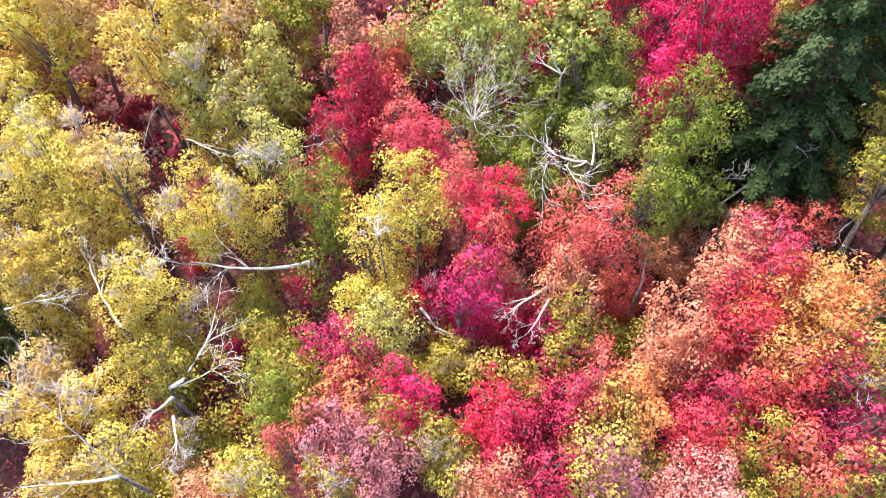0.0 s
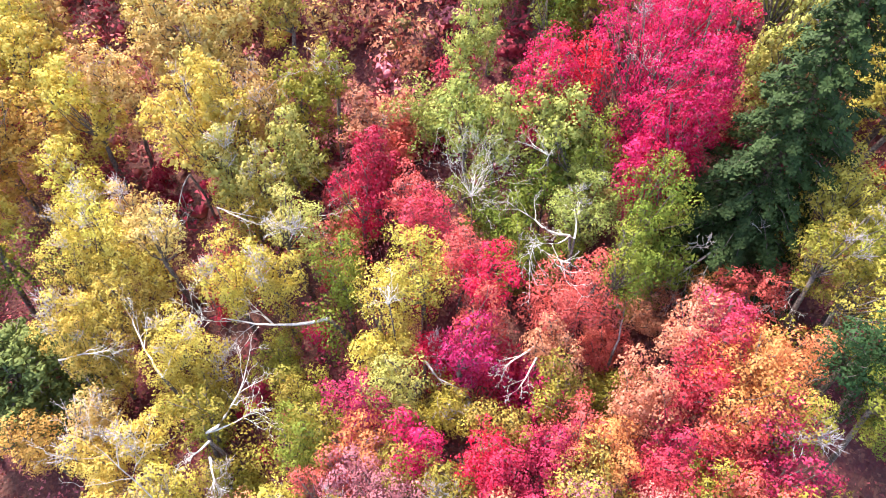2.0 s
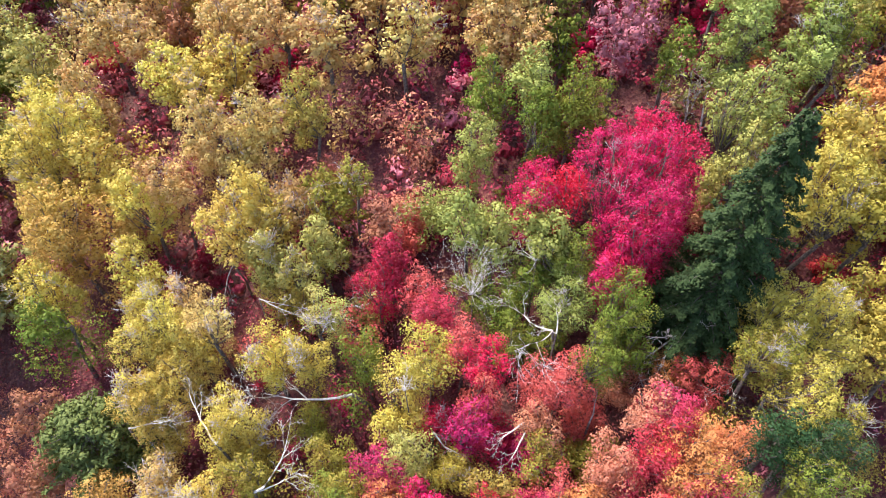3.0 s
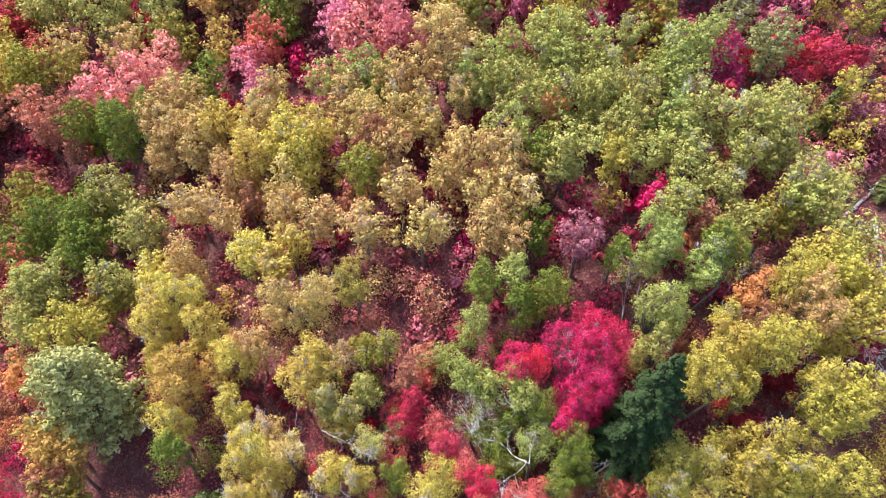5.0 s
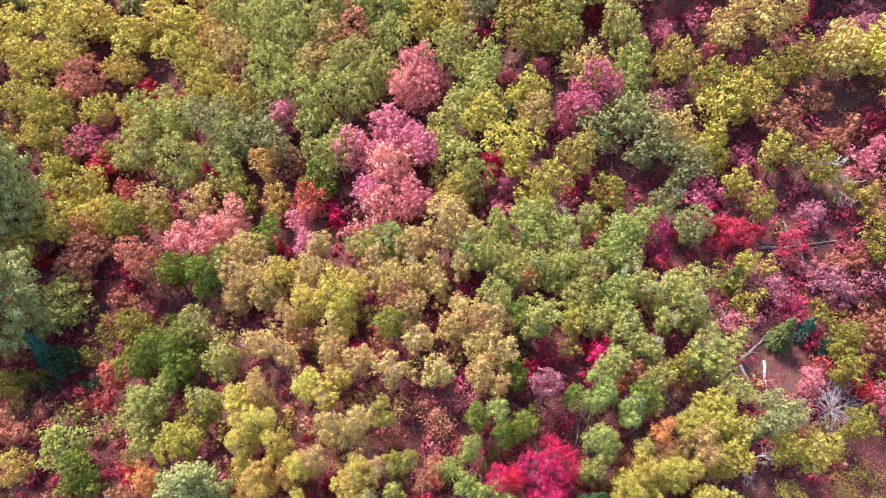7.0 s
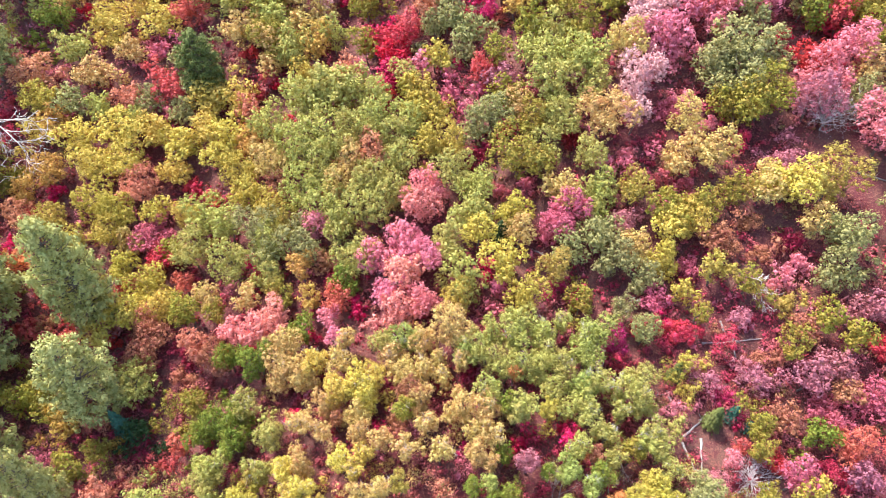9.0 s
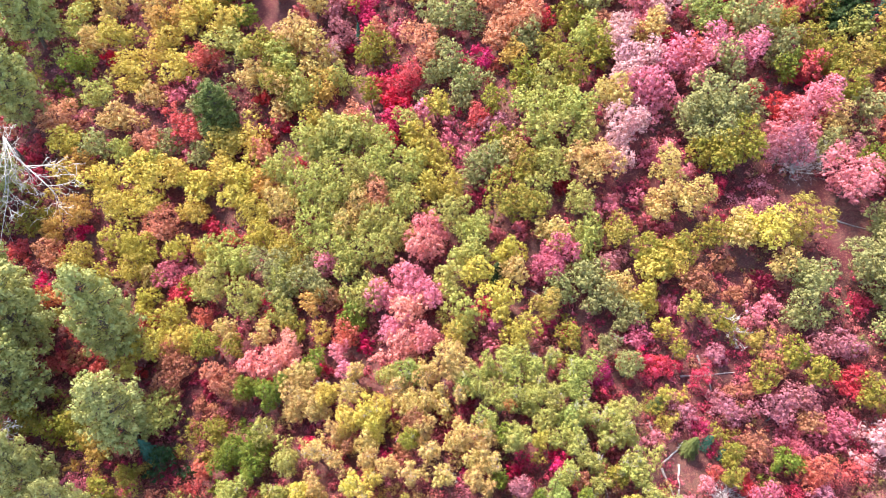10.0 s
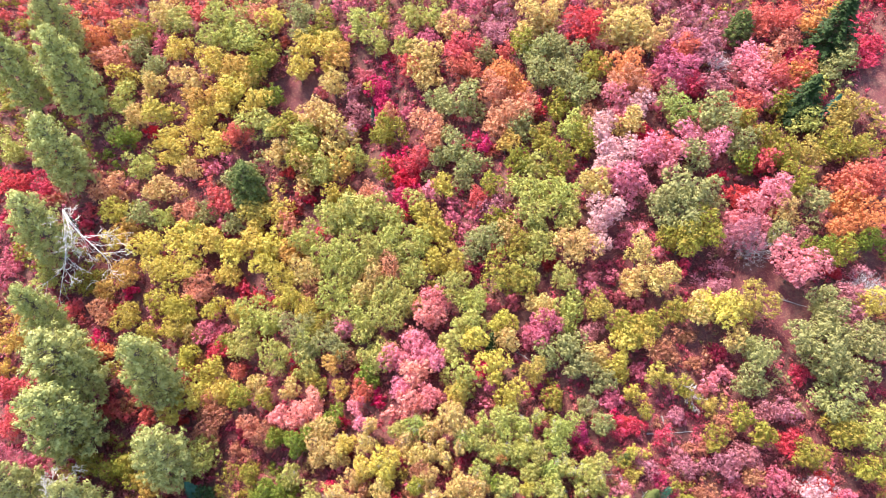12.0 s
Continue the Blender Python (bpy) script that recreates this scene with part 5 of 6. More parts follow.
plant(0.8, 37.6, 2.59, "lime", 5.8)
plant(3.2, 39.2, 1.49, "crimson", 2.3, low=True)
plant(0.1, 35.5, 1.93, "yellow", 5.3)
plant(4.6, 37.0, 1.49, "dusky_pink", 2.3, low=True)
plant(7.1, 35.1, 2.30, "yellow", 5.7)
plant(10.1, 37.9, 2.13, "ochre", 5.5)
plant(12.2, 34.6, 1.69, "olive", 4.9)
plant(21.8, 41.7, 2.59, "gold", 5.5)
plant(23.8, 41.5, 2.13, "gold", 5.1)
plant(20.9, 38.6, 2.33, "yellow", 5.5)
plant(23.4, 38.3, 1.46, "dusky_pink", 2.3, low=True)
plant(19.7, 34.9, 1.67, "dusky_pink", 3.3)
plant(22.0, 35.2, 1.15, "yellow", 4.3)
plant(25.4, 36.7, 1.90, "ochre", 4.9)
plant(32.9, 86.2, 2.57, "dusky_pink", 4.2)
plant(36.6, 88.0, 3.11, "mauve", 4.2)
plant(35.7, 86.0, 2.59, "salmon", 5.8)
plant(40.0, 87.8, 2.57, "mauve", 3.9)
plant(38.7, 85.0, 2.56, "mauve", 4.0)
plant(32.9, 80.7, 3.52, "dusky_pink", 7.3)
plant(35.9, 79.1, 2.48, "red", 4.5)
plant(38.4, 79.2, 2.49, "mauve", 4.3)
plant(44.3, 82.8, 3.05, "pink", 5.8)
plant(47.1, 89.0, 3.11, "salmon", 5.7)
plant(50.5, 89.3, 3.10, "salmon", 5.7)
plant(47.7, 82.8, 2.54, "peach", 5.4)
plant(50.7, 85.6, 2.55, "peach", 5.3)
plant(51.3, 84.2, 1.28, "magenta", 3.0)
plant(53.1, 83.5, 2.52, "red", 3.7)
plant(52.3, 81.1, 2.52, "salmon", 5.3)
plant(54.6, 88.5, 2.59, "orange", 5.3)
plant(45.3, 78.9, 3.49, "pink", 6.2)
plant(48.5, 78.7, 2.98, "salmon", 5.7)
plant(51.4, 80.0, 2.00, "orange", 4.9)
plant(42.7, 74.3, 2.44, "salmon", 5.9)
plant(45.7, 76.2, 2.46, "pink", 5.6)
plant(31.1, 75.1, 1.95, "sage", 6.5)
plant(32.2, 72.5, 2.87, "pale_lime", 7.5)
plant(37.1, 72.0, 3.84, "sage", 7.9)
plant(36.7, 75.9, 1.49, "salmon", 2.3, low=True)
plant(41.4, 71.8, 1.93, "olive", 5.8)
plant(57.8, 81.7, 2.50, "sage", 5.3)
plant(56.0, 80.1, 1.99, "sage", 4.9)
plant(53.2, 77.6, 2.48, "lime", 5.3)
plant(56.4, 73.2, 2.89, "ochre", 5.6)
plant(54.5, 70.4, 2.38, "ochre", 5.4)
plant(60.8, 81.9, 2.49, "red", 3.7)
plant(63.0, 84.5, 2.51, "red", 3.7)
plant(47.9, 75.1, 2.45, "olive", 5.5)
plant(51.0, 71.5, 1.93, "lime", 5.1)
plant(53.7, 76.1, 1.23, "red", 3.0)
plant(48.1, 75.0, 1.49, "rust", 2.3, low=True)
plant(29.3, 67.7, 1.89, "salmon", 6.4)
plant(29.7, 65.5, 2.79, "pink", 7.3)
plant(33.6, 65.6, 2.56, "sage", 7.2)
plant(32.5, 68.1, 2.35, "pink", 7.0)
plant(36.2, 67.1, 2.33, "pink", 6.9)
plant(37.2, 64.3, 1.48, "crimson", 2.3, low=True)
plant(40.4, 67.7, 2.84, "sage", 7.0)
plant(40.7, 65.0, 1.87, "green", 6.1)
plant(42.6, 66.1, 1.87, "red", 4.2)
plant(43.8, 64.7, 1.87, "salmon", 6.0)
plant(42.5, 66.1, 1.22, "red", 1.9, low=True)
plant(39.6, 60.0, 2.28, "red", 4.6)
plant(44.4, 67.7, 2.83, "olive", 6.6)
plant(46.2, 65.7, 2.79, "olive", 6.6)
plant(49.4, 65.7, 2.33, "ochre", 6.0)
plant(52.8, 66.8, 2.82, "olive", 6.0)
plant(56.4, 66.4, 2.79, "olive", 5.8)
plant(47.1, 66.0, 1.21, "red", 1.9, low=True)
plant(43.1, 59.2, 2.70, "pink", 6.9)
plant(46.6, 61.1, 2.72, "olive", 6.9)
plant(48.2, 58.3, 2.23, "sage", 6.6)
plant(44.0, 56.7, 2.21, "straw", 6.5)
plant(30.4, 59.9, 3.86, "sage", 8.0)
plant(34.5, 59.8, 2.73, "sage", 7.1)
plant(28.2, 58.6, 2.72, "sage", 7.1)
plant(30.2, 56.6, 3.86, "sage", 7.9)
plant(30.2, 53.9, 3.88, "olive", 7.8)
plant(32.8, 54.3, 3.55, "olive", 7.4)
plant(39.0, 56.4, 3.56, "pink", 7.5)
plant(37.8, 54.0, 3.09, "mauve", 6.9)
plant(44.1, 59.7, 1.49, "red", 2.3, low=True)
plant(43.9, 49.3, 3.86, "pink", 7.5)
plant(42.8, 53.8, 2.20, "sage", 6.4)
plant(45.6, 53.6, 1.75, "mauve", 4.2)
plant(54.1, 60.9, 3.63, "salmon", 7.0)
plant(56.7, 61.3, 2.73, "salmon", 6.0)
plant(52.4, 58.2, 2.67, "orange", 6.7)
plant(50.7, 54.2, 2.19, "orange", 6.6)
plant(53.9, 55.6, 3.08, "orange", 7.1)
plant(51.2, 54.5, 1.49, "crimson", 2.3, low=True)
plant(54.4, 55.8, 1.49, "dusky_pink", 2.3, low=True)
plant(54.0, 52.7, 2.18, "green", 6.4)
plant(49.6, 50.8, 2.56, "olive", 7.0)
plant(47.0, 51.0, 2.15, "green", 6.5)
plant(33.3, 44.3, 3.78, "gold", 7.1)
plant(31.1, 44.3, 2.55, "straw", 6.2)
plant(37.5, 44.2, 2.94, "ochre", 6.5)
plant(33.9, 47.4, 2.15, "mauve", 4.1)
plant(30.6, 51.3, 1.47, "red", 2.3, low=True)
plant(27.0, 48.5, 2.61, "straw", 6.7)
plant(28.2, 44.5, 2.15, "olive", 5.8)
plant(30.1, 42.1, 1.48, "rust", 2.3, low=True)
plant(30.3, 38.6, 1.48, "rust", 2.3, low=True)
plant(26.2, 40.2, 2.52, "rust", 3.8)
plant(33.1, 39.7, 1.47, "wine", 2.3, low=True)
plant(33.5, 37.1, 1.48, "pink", 2.3, low=True)
plant(37.3, 38.5, 3.05, "sage", 6.8)
plant(36.2, 35.4, 2.43, "sage", 6.0)
plant(34.7, 40.1, 1.66, "straw", 5.4)
plant(43.2, 37.0, 1.48, "red", 2.3, low=True)
plant(46.6, 44.7, 2.52, "sage", 6.7)
plant(46.7, 42.6, 2.50, "sage", 6.7)
plant(44.0, 39.8, 3.69, "sage", 7.5)
plant(45.8, 36.9, 3.26, "sage", 6.9)
plant(49.0, 40.0, 2.88, "sage", 6.8)
plant(51.9, 39.6, 2.48, "sage", 6.1)
plant(48.5, 36.3, 2.44, "sage", 5.9)
plant(50.1, 43.1, 2.49, "mauve", 4.7)
plant(50.6, 45.7, 2.51, "mauve", 4.8)
plant(52.2, 44.5, 2.08, "gold", 6.3)
plant(50.0, 49.6, 1.49, "red", 2.3, low=True)
plant(28.0, 35.3, 1.66, "olive", 4.4)
plant(32.0, 35.8, 1.48, "pink", 2.3, low=True)
plant(27.5, 32.8, 1.49, "mauve", 2.3, low=True)
plant(31.6, 33.3, 1.48, "ochre", 2.3, low=True)
plant(32.7, 30.6, 1.77, "rust", 3.7)
plant(30.9, 29.2, 1.78, "olive", 5.3)
plant(34.2, 31.3, 1.77, "olive", 5.5)
plant(37.4, 32.3, 1.76, "mauve", 4.2)
plant(36.5, 29.4, 1.77, "olive", 5.6)
plant(39.8, 32.1, 1.76, "mauve", 4.2)
plant(40.0, 28.9, 2.24, "red", 4.3)
plant(34.8, 27.5, 2.23, "mauve", 4.1)
plant(28.9, 26.5, 1.49, "mauve", 2.3, low=True)
plant(29.8, 29.0, 1.49, "rust", 2.3, low=True)
plant(27.0, 28.3, 1.49, "mauve", 2.3, low=True)
plant(37.3, 24.5, 2.19, "dusky_pink", 4.1)
plant(41.1, 23.0, 1.82, "blush", 5.5)
plant(42.7, 23.9, 2.17, "red", 4.1)
plant(44.8, 22.6, 2.14, "dusky_pink", 4.1)
plant(47.5, 25.1, 1.82, "olive", 5.5)
plant(45.5, 32.8, 3.46, "sage", 6.5)
plant(46.0, 29.7, 3.02, "olive", 6.1)
plant(48.4, 29.5, 2.62, "lime", 6.1)
plant(41.2, 27.0, 2.23, "olive", 6.0)
plant(33.8, 24.5, 1.49, "dusky_pink", 2.3, low=True)
plant(33.2, 23.1, 1.47, "dusky_pink", 3.6)

# the crimson clump: a high crown with lower stems before, behind and beside it
for x, y, r, top in ((5.7, 13.4, 2.05, -4.6), (6.4, 15.0, 1.7, -4.7), (2.7, 13.9, 1.1, -6.0), (3.6, 13.6, 0.95, -6.2), (5.7, 11.9, 1.15, -6.6)):
    plant(x, y, r, "crimson", top - ground_z(x, y))

# low growth at the foot of the crimson tree
for x, y, r, tone in ((8.6, 13.0, 0.8, "rust"), (9.4, 13.9, 0.9, "wine"), (8.3, 15.0, 0.8, "wine"), (4.4, 13.0, 0.7, "rust"), (6.6, 12.6, 0.8, "wine")):
    plant(x, y, r, tone, 1.2, low=True)


# ---- conifers ----
conifer("pine", -62.5, 84.5, 4.03, 18.0, "pine", "tall pine with grey-green needle tufts on the slope")
conifer("pine", -71.7, 85.9, 3.32, 17.0, "pine", "tall pine with grey-green needle tufts on the slope")
conifer("pine", -60.7, 70.7, 3.65, 16.1, "pine", "tall pine with grey-green needle tufts on the slope")
conifer("pine", -61.0, 59.1, 3.50, 15.7, "pine", "tall pine with grey-green needle tufts on the slope")
conifer("pine", -57.6, 46.4, 2.65, 15.4, "pine", "tall pine with grey-green needle tufts on the slope")
conifer("pine", -52.1, 39.4, 4.42, 16.8, "pine", "tall pine with grey-green needle tufts on the slope")
conifer("pine", -40.7, 38.6, 3.44, 18.0, "pine", "tall pine with grey-green needle tufts on the slope")
conifer("pine", -50.8, 32.1, 4.26, 16.6, "pine", "tall pine with grey-green needle tufts on the slope")
conifer("pine", -37.3, 28.3, 3.31, 14.6, "pine", "tall pine with grey-green needle tufts on the slope")
conifer("pine", -54.8, 24.7, 2.99, 14.2, "pine", "tall pine with grey-green needle tufts on the slope")
conifer("pine", -46.0, 22.8, 2.62, 14.5, "pine", "tall pine with grey-green needle tufts on the slope")
conifer("pine", -68.2, 96.4, 3.67, 16.0, "pine", "tall pine with grey-green needle tufts on the slope")
conifer("pine", -39.0, 18.8, 1.94, 14.7, "pine", "tall pine with grey-green needle tufts on the slope")
conifer("pine", -18.3, 13.6, 2.30, 8.0, "pine", "tall pine with grey-green needle tufts on the slope")
conifer("pine", -11.9, 8.3, 1.76, 4.0, "juniper", "rounded yellow-green conifer among golden trees")
conifer("pine", 44.0, 88.2, 2.18, 6.0, "juniper", "small olive-green conifer among autumn trees")
conifer("spruce", 56.9, 85.1, 4.60, 10.2, "dark", "dark green spruce among autumn trees")
conifer("spruce", 50.7, 74.3, 3.62, 8.0, "dark", "dark green spruce among autumn trees")
conifer("spruce", 55.3, 74.3, 1.50, 4.2, "blue", "small blue-green spruce in the undergrowth")
conifer("spruce", 4.7, 42.6, 1.37, 3.9, "dark", "dark green spruce among autumn trees")
conifer("spruce", -34.6, 26.1, 1.25, 5.7, "blue", "small blue-green spruce in the undergrowth")
conifer("spruce", 25.5, 24.2, 0.89, 2.4, "blue", "small blue-green spruce in the undergrowth")
conifer("spruce", 26.7, 23.1, 0.67, 1.8, "blue", "small blue-green spruce in the undergrowth")
conifer("spruce", -13.5, 80.5, 0.82, 4.5, "blue", "small blue-green spruce in the undergrowth")
conifer("spruce", 20.8, 28.0, 0.95, 3.2, "juniper", "small olive-green conifer among autumn trees")
conifer("pine", -32.2, 67.6, 2.85, 9.6, "juniper", "small olive-green conifer among autumn trees")
conifer("spruce", 23.6, 23.7, 1.04, 3.6, "juniper", "small olive-green conifer among autumn trees")
conifer("spruce", 8.0, 11.1, 2.25, 10.1, "dark", "large dark green spruce beside the crimson tree", fine=True)

# ---- dead limbs and bare trees ----
dead_tree(-3.1, 9.0, -11.71, -2.72, -0.81, -0.42, 0.056, 1, "bleached bare limb of a dead tree among the crowns", depth=3, fans=1)
dead_tree(-5.9, 6.2, -12.54, 1.61, 0.72, 0.91, 0.048, 2, "bleached bare limb of a dead tree among the crowns", depth=3, fans=2)
dead_tree(-5.8, 6.0, -12.58, -0.61, -0.38, -0.00, 0.040, 3, "bleached bare limb of a dead tree among the crowns", depth=3, fans=1)
dead_tree(-5.8, 5.7, -12.86, 0.48, -0.84, 0.08, 0.040, 4, "bleached bare limb of a dead tree among the crowns", depth=3, fans=1)
dead_tree(0.7, 11.3, -9.43, 0.04, 0.6, 0.6, 0.01, 5, "bleached bare limb of a dead tree among the crowns", depth=2, fans=30, wild=1.1, twig=0.0026)
dead_tree(3.1, 10.0, -9.47, -1.51, 0.27, 0.00, 0.040, 6, "bleached bare limb of a dead tree among the crowns", depth=3, fans=2)
dead_tree(3.2, 9.9, -9.48, 0.19, 0.70, 0.50, 0.032, 7, "bleached bare limb of a dead tree among the crowns", depth=3, fans=2)
dead_tree(9.7, 11.5, -9.06, -1.99, -0.40, 0.01, 0.048, 8, "bleached bare limb of a dead tree among the crowns", depth=3, fans=2)
dead_tree(7.2, 10.4, -10.43, -1.37, -1.07, -0.07, 0.040, 9, "bleached bare limb of a dead tree among the crowns", depth=3, fans=3)
dead_tree(2.2, 7.7, -10.90, -0.81, -0.54, 0.07, 0.040, 10, "bleached bare limb of a dead tree among the crowns", depth=3, fans=1)
dead_tree(2.2, 7.4, -10.95, -0.44, -0.97, 0.03, 0.032, 11, "bleached bare limb of a dead tree among the crowns", depth=3, fans=1)
dead_tree(-7.3, 7.6, -12.33, -1.49, 1.25, 0.43, 0.040, 12, "bleached bare limb of a dead tree among the crowns", depth=3, fans=2)
dead_tree(-10.3, 8.2, -12.50, 1.39, 0.46, 0.50, 0.032, 13, "bleached bare limb of a dead tree among the crowns", depth=3, fans=1)
dead_tree(-6.5, 4.4, -12.80, -1.80, -0.08, 0.08, 0.044, 14, "bleached bare limb of a dead tree among the crowns", depth=3, fans=2)
dead_tree(2.7, 12.1, -8.75, -0.19, 0.40, 0.33, 0.024, 15, "bleached bare limb of a dead tree among the crowns", depth=2, fans=10)
dead_tree(-7.6, 13.5, -10.82, -0.22, -1.31, -0.22, 0.032, 16, "weathered grey bare tree among the shrubs", GREY_WOOD, depth=3, fans=1)
dead_tree(-3.4, 13.1, -11.53, -0.85, 1.17, 0.51, 0.040, 17, "weathered grey bare tree among the shrubs", GREY_WOOD, depth=2, fans=1)
dead_tree(4.3, 8.0, -11.63, 0.54, 1.00, 0.66, 0.036, 18, "weathered grey bare tree among the shrubs", GREY_WOOD, depth=2, fans=1)
dead_tree(-5.5, 16.0, -9.48, 0.39, -1.29, -0.04, 0.024, 19, "weathered grey bare tree among the shrubs", GREY_WOOD, depth=2, fans=10)
dead_tree(-1.3, 8.2, -9.80, -0.02, 0.27, 0.29, 0.016, 20, "bleached bare limb of a dead tree among the crowns", depth=2, fans=12)
dead_tree(9.6, 9.7, -9.90, -1.19, -1.15, 0.02, 0.040, 21, "bleached bare limb of a dead tree among the crowns", depth=3, fans=1)
dead_tree(-0.5, 7.8, -11.84, 0.93, -0.56, 0.19, 0.040, 22, "bleached bare limb of a dead tree among the crowns", depth=2, fans=1)
dead_tree(-6.3, 11.8, -10.42, 1.14, -0.59, 0.17, 0.024, 23, "bleached bare limb of a dead tree among the crowns", depth=3, fans=2)
dead_tree(9.0, 17.5, -8.05, 0.65, 3.88, 1.39, 0.048, 24, "weathered grey bare tree among the shrubs", GREY_WOOD, depth=3, fans=2)
dead_tree(14.3, 20.7, -6.26, 0.75, -2.55, -0.35, 0.040, 25, "weathered grey bare tree among the shrubs", GREY_WOOD, depth=3, fans=3)
dead_tree(5.4, 13.6, -7.37, -0.52, 0.44, 0.30, 0.024, 26, "bleached bare limb of a dead tree among the crowns", depth=3, fans=3)
dead_tree(-0.7, 15.6, -9.91, -0.80, -0.50, -0.06, 0.024, 27, "bleached bare limb of a dead tree among the crowns", depth=3, fans=1)
dead_tree(-6.0, 14.6, -10.55, 0.45, 1.92, 0.64, 0.024, 28, "weathered grey bare tree among the shrubs", GREY_WOOD, depth=3, fans=3)
dead_tree(-4.2, 15.0, -12.11, 2.05, -2.09, -0.18, 0.056, 29, "weathered grey bare tree among the shrubs", GREY_WOOD, depth=1, fans=1)
dead_tree(13.0, 17.2, -6.47, -0.22, 1.31, 0.50, 0.028, 30, "weathered grey bare tree among the shrubs", GREY_WOOD, depth=3, fans=3, twig=0.014)
dead_tree(8.3, 16.9, -8.46, 0.67, 1.98, 1.09, 0.032, 31, "weathered grey bare tree among the shrubs", GREY_WOOD, depth=3, fans=2, twig=0.014)
dead_tree(-58.3, 61.9, 1.51, 5.63, -8.91, -1.65, 0.160, 32, "bleached bare limb of a dead tree among the crowns", depth=3, fans=6, twig=0.03, spread=0.35)
dead_tree(27.7, 35.4, 0.33, 1.14, -0.85, 0.21, 0.048, 33, "bleached bare limb of a dead tree among the crowns", depth=3, fans=2, twig=0.016)
dead_tree(18.5, 15.1, -7.50, 1.54, -0.01, 0.53, 0.032, 34, "bleached bare limb of a dead tree among the crowns", depth=3, fans=2, twig=0.014)
dead_tree(-50.3, 23.2, -7.71, 0.59, 1.96, 1.10, 0.120, 35, "bleached bare limb of a dead tree among the crowns", depth=3, fans=5, twig=0.03, spread=0.35)

# ---- fallen logs ----
log(20.1, 26.9, 20.9, 24.2, 0.13, "bleached fallen log lying on the red slope")
log(20.9, 22.5, 23.4, 24.5, 0.13, "bleached fallen log lying on the red slope")
log(27.0, 31.9, 27.0, 28.5, 0.13, "weathered grey fallen log lying on the red slope", GREY_WOOD)
log(24.0, 31.1, 29.6, 31.1, 0.13, "weathered grey fallen log lying on the red slope", GREY_WOOD)
log(24.7, 30.6, 26.6, 28.8, 0.13, "weathered grey fallen log lying on the red slope", GREY_WOOD)
log(22.6, 22.5, 22.2, 19.6, 0.13, "bleached fallen log lying on the red slope")
log(20.8, 22.1, 21.7, 19.3, 0.13, "bleached fallen log lying on the red slope")
log(18.0, 26.5, 20.0, 26.5, 0.13, "weathered grey fallen log lying on the red slope", GREY_WOOD)
log(41.8, 47.0, 46.7, 45.6, 0.11, "weathered grey fallen log lying on the red slope", GREY_WOOD)
log(12.9, 31.8, 17.2, 29.6, 0.11, "weathered grey fallen log lying on the red slope", GREY_WOOD)
log(8.2, 41.9, 9.9, 40.7, 0.11, "weathered grey fallen log lying on the red slope", GREY_WOOD)
log(26.1, 33.1, 26.6, 31.0, 0.13, "weathered grey fallen log lying on the red slope", GREY_WOOD)
log(25.9, 21.3, 27.1, 19.4, 0.13, "bleached fallen log lying on the red slope")
bare_bush(39.5, 52.7, 3.37, 1325, "leafless blue-grey bush among pink maples")
bare_bush(26.2, 18.7, 1.87, 1475, "pale leafless bush beside the fallen logs")
bare_bush(42.8, 24.0, 2.00, 1450, "pale pink-white leafless bush on the red slope")
bare_bush(53.0, 46.6, 2.58, 1530, "leafless mauve-grey bush at the edge of the wood")
bare_bush(40.6, 83.6, 1.98, 1270, "leafless mauve-grey bush among red maples")

# ---- young trees that fill the gaps ----
BARE = ((-26.5, 86.6, 5.5, 4.5), (-14.1, 72.9, 2.6, 4.0), (-22.8, 64.6, 2.4, 3.5), (23.4, 22.5, 2.0, 2.4), (43.5, 45.0, 3.2, 5.0),
        (41.0, 50.6, 4.0, 2.0), (28.4, 15.2, 2.0, 4.0), (63.5, 80.0, 3.0, 6.0))


def is_bare(x, y, grow=1.0):
    return any(((x - a) / (p * grow)) ** 2 + ((y - b) / (q * grow)) ** 2 < 1 for a, b, p, q in BARE)


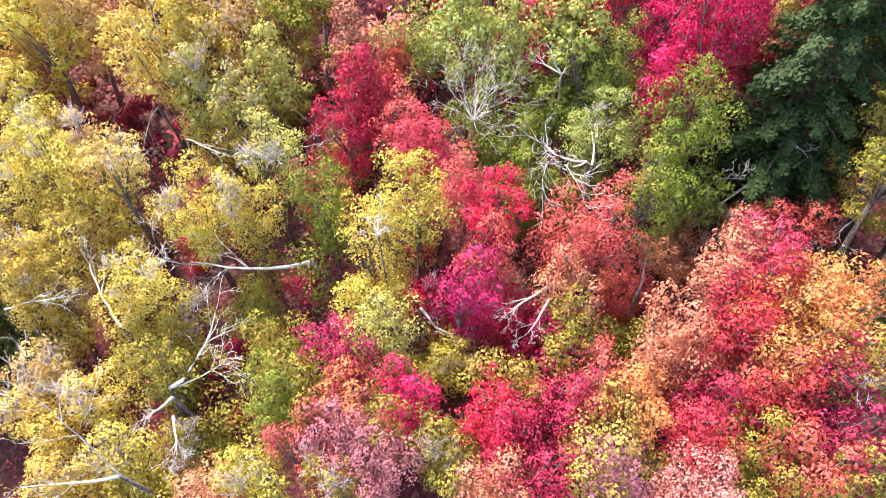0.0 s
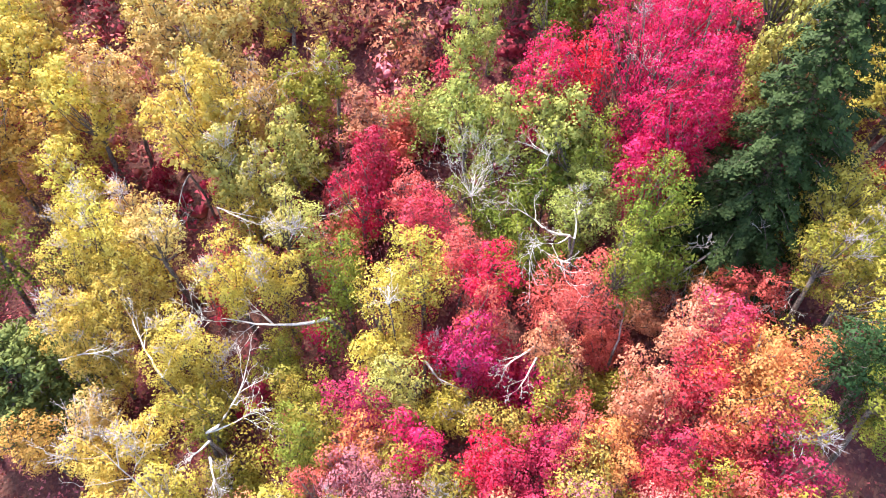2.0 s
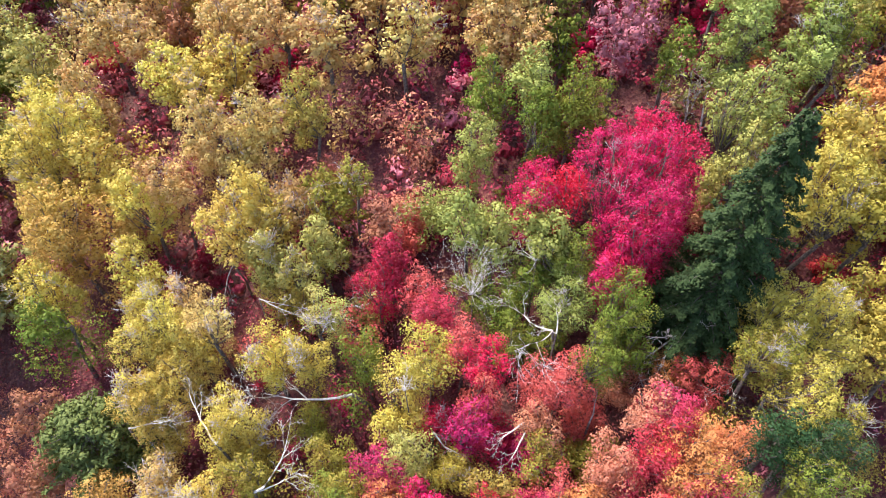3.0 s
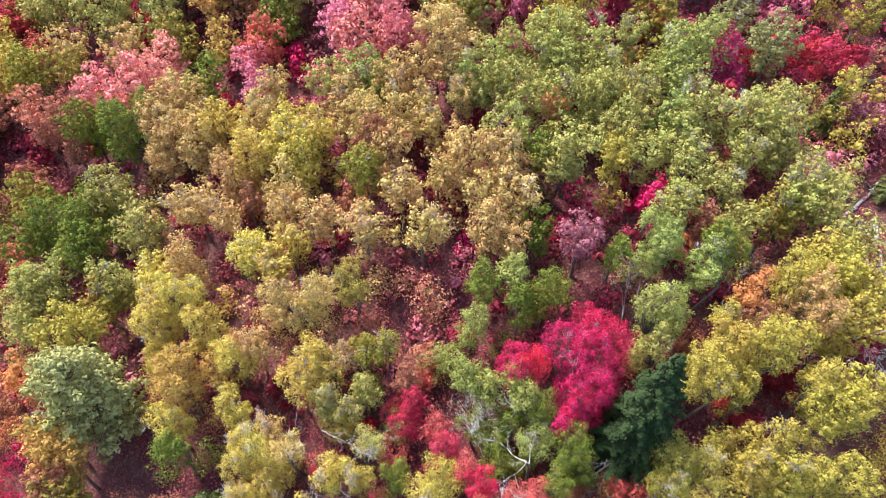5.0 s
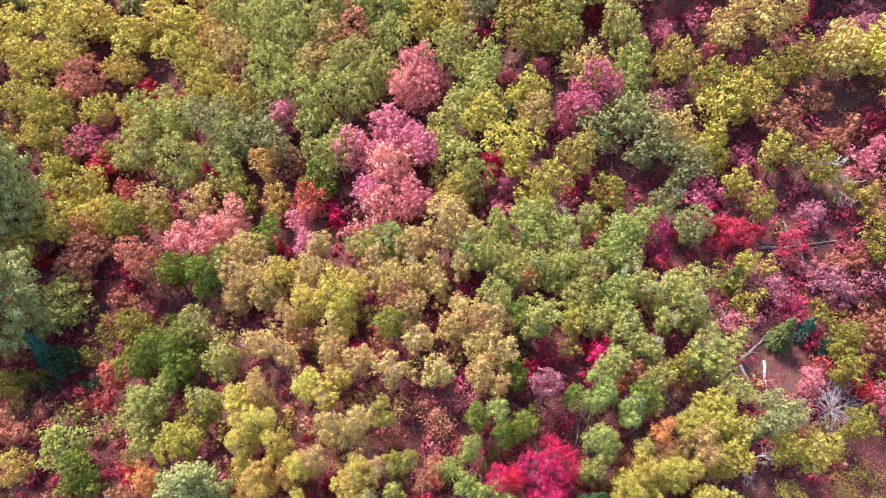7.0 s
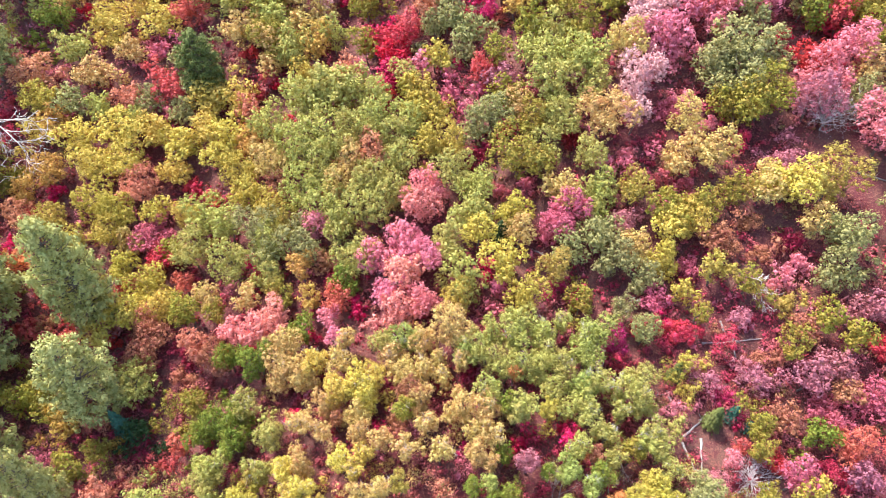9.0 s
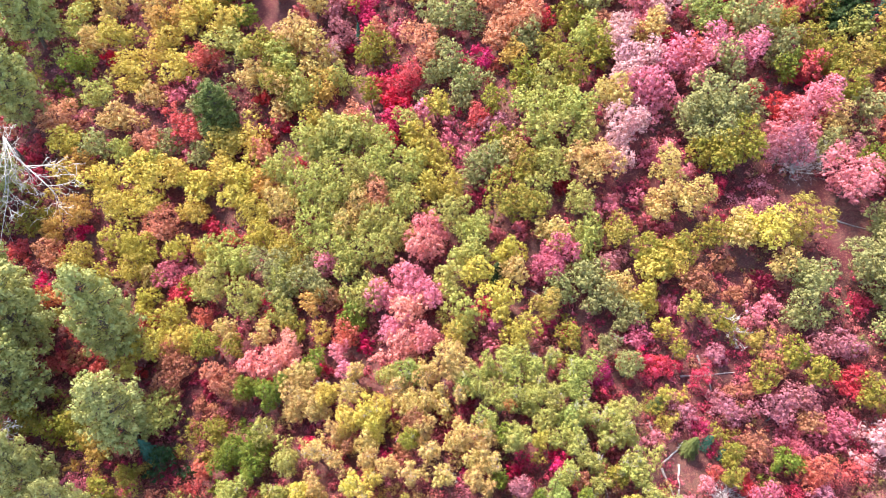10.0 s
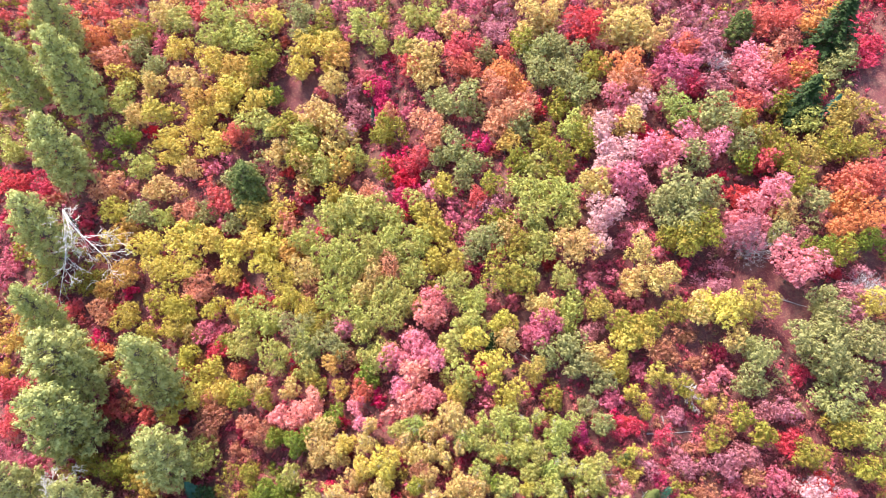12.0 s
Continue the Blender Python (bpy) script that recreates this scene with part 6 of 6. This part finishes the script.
def fill_gaps():
    """Young trees and bushes too many to count, joined by the stretch of slope."""
    rng, spin = random.Random(21), np.random.default_rng(22)
    known = np.array([(p[0], p[1], p[2] * (0.45 if p[4] else 1.0)) for p in PLANTED])
    tones = [p[3] for p in PLANTED]
    order = list(FOLIAGE)
    made, parts = [], {}
    y = 0.0
    while y < 122:
        half = min(56 + 0.32 * y, 9 + 2.4 * y) + 3
        x = -half
        while x < half:
            px, py = x + rng.uniform(-0.9, 0.9), y + rng.uniform(-0.9, 0.9)
            x += 2.1 + 0.008 * y
            d = np.hypot(known[:, 0] - px, known[:, 1] - py)
            gap = np.min(d - known[:, 2])
            near = min((math.hypot(px - a, py - b) for a, b in made), default=9)
            if gap > (-0.25 if py < 30 else 0.0) and near > (1.4 if py < 30 else 2.2) and not is_bare(px, py, 1.25):
                tone = tones[int(np.argsort(d)[rng.choice((0, 0, 1))])]
                r = min(1.7, 0.85 + 0.5 * max(0.0, gap) + rng.uniform(0, 0.3)) + 0.004 * y
                tall = rng.choice((0.4, 0.5, 0.65, 0.85) if py < 34 else (0.3, 0.45, 0.6, 0.85)) * 3.3
                clumps = [(c + (px, py, ground_z(px, py) + tall), s) for c, s in clumps_of(spin, r, r * 0.8, 9 if py > 30 else 15, (0.3 if py > 30 else 0.25) * r + 0.06, tall * 0.6)]
                length, dense = (0.08, 300) if py < 18 else (0.14, 90) if py < 34 else (0.24, 32) if py < 58 else (0.32, 20)
                v, f, shade = leafy(spin, clumps, int(dense * math.pi * r * r), length, length * 0.72, inner=0.74, soft=0.82, heart=0.0 if py < 20 else 0.62, hearts=8)
                parts.setdefault("low slope" if py < 45 else "high slope", []).append((v, order.index(tone), shade))
                made.append((px, py))
        y += 2.0
    for where, some in parts.items():
        verts = np.concatenate([v for v, _, _ in some])
        me = mesh_of("young_trees", verts, np.arange(len(verts)).reshape(-1, 3), LEAF[order[0]], normals=np.concatenate([s for _, _, s in some]))
        for tone in order[1:]:
            me.materials.append(LEAF[tone])
        me.polygons.foreach_set("material_index", np.concatenate([[k] * (len(v) // 3) for v, k, _ in some]))
        tagged(new("young_trees", me), "thicket of young autumn trees that fills the %s" % where, "thicket", kind="stuff")


fill_gaps()


# ---- undergrowth and distant woods ----
def undergrowth():
    """Low red growth that covers the ground between the trees, joined by the stretch of slope."""
    rng = np.random.default_rng(77)
    stretches = ([], [], [])
    for y in np.arange(-2, 118, 1.25):
        half = min(56 + 0.32 * y, 12 + 2.2 * max(y, 0))
        for x in np.arange(-half, half, 1.0 if y < 36 else 1.25):
            px, py = x + rng.uniform(-0.7, 0.7), y + rng.uniform(-0.6, 0.6)
            if not is_bare(px, py, 0.95):
                s = rng.uniform(0.4, 0.95)
                stretches[0 if py < 14 else 1 if py < 34 else 2].append((np.array((px, py, ground_z(px, py) + s * rng.uniform(0.1, 0.9))), s))
                if 15 < y < 30 and rng.random() < 0.75:
                    s = rng.uniform(0.3, 0.6)
                    stretches[1].append((np.array((px + 0.4, py - 0.3, ground_z(px, py) + rng.uniform(0.7, 1.7))), s))
    for some, each, length, core in zip(stretches, (70, 48, 30), (0.1, 0.17, 0.23), (0.0, 0.42, 0.48)):
        v, f, shade = leafy(rng, some, len(some) * each, length, length * 0.72, -0.1, soft=0.75, heart=core)
        thing = new("undergrowth", mesh_of("undergrowth", v, f, UNDERGROWTH, normals=shade))
        tagged(thing, "tangle of low red and olive undergrowth between the trees", "undergrowth", kind="stuff")


def distant_woods():
    rng = np.random.default_rng(78)
    clumps = []
    while len(clumps) < 4600:
        px, py = rng.uniform(-190, 190), rng.uniform(-110, 240)
        if -4 < py < 124 and abs(px) < min(60 + 0.32 * py, 14 + 2.4 * max(py, 0)):
            continue
        if math.hypot(px, py) < 16:
            continue
        s = rng.uniform(1.5, 2.6)
        clumps.append((np.array((px, py, ground_z(px, py) + s * 0.9)), s))
    tones = ("olive", "gold", "lime", "straw", "rust", "rose", "salmon", "green")
    some = []
    for k in range(len(tones)):
        mine = clumps[k::len(tones)]
        some.append(leafy(rng, mine, len(mine) * 34, 0.7, 0.5, -0.3, 0.8, 0.8, 0.7))
    verts = np.concatenate([v for v, _, _ in some])
    me = mesh_of("distant_woods", verts, np.arange(len(verts)).reshape(-1, 3), LEAF[tones[0]], normals=np.concatenate([n for _, _, n in some]))
    for tone in tones[1:]:
        me.materials.append(LEAF[tone])
    me.polygons.foreach_set("material_index", np.concatenate([[k] * len(f) for k, (_, f, _) in enumerate(some)]))
    tagged(new("distant_woods", me), "mixed autumn woods that carry on over the hillside", "woods", kind="stuff")


undergrowth()
distant_woods()
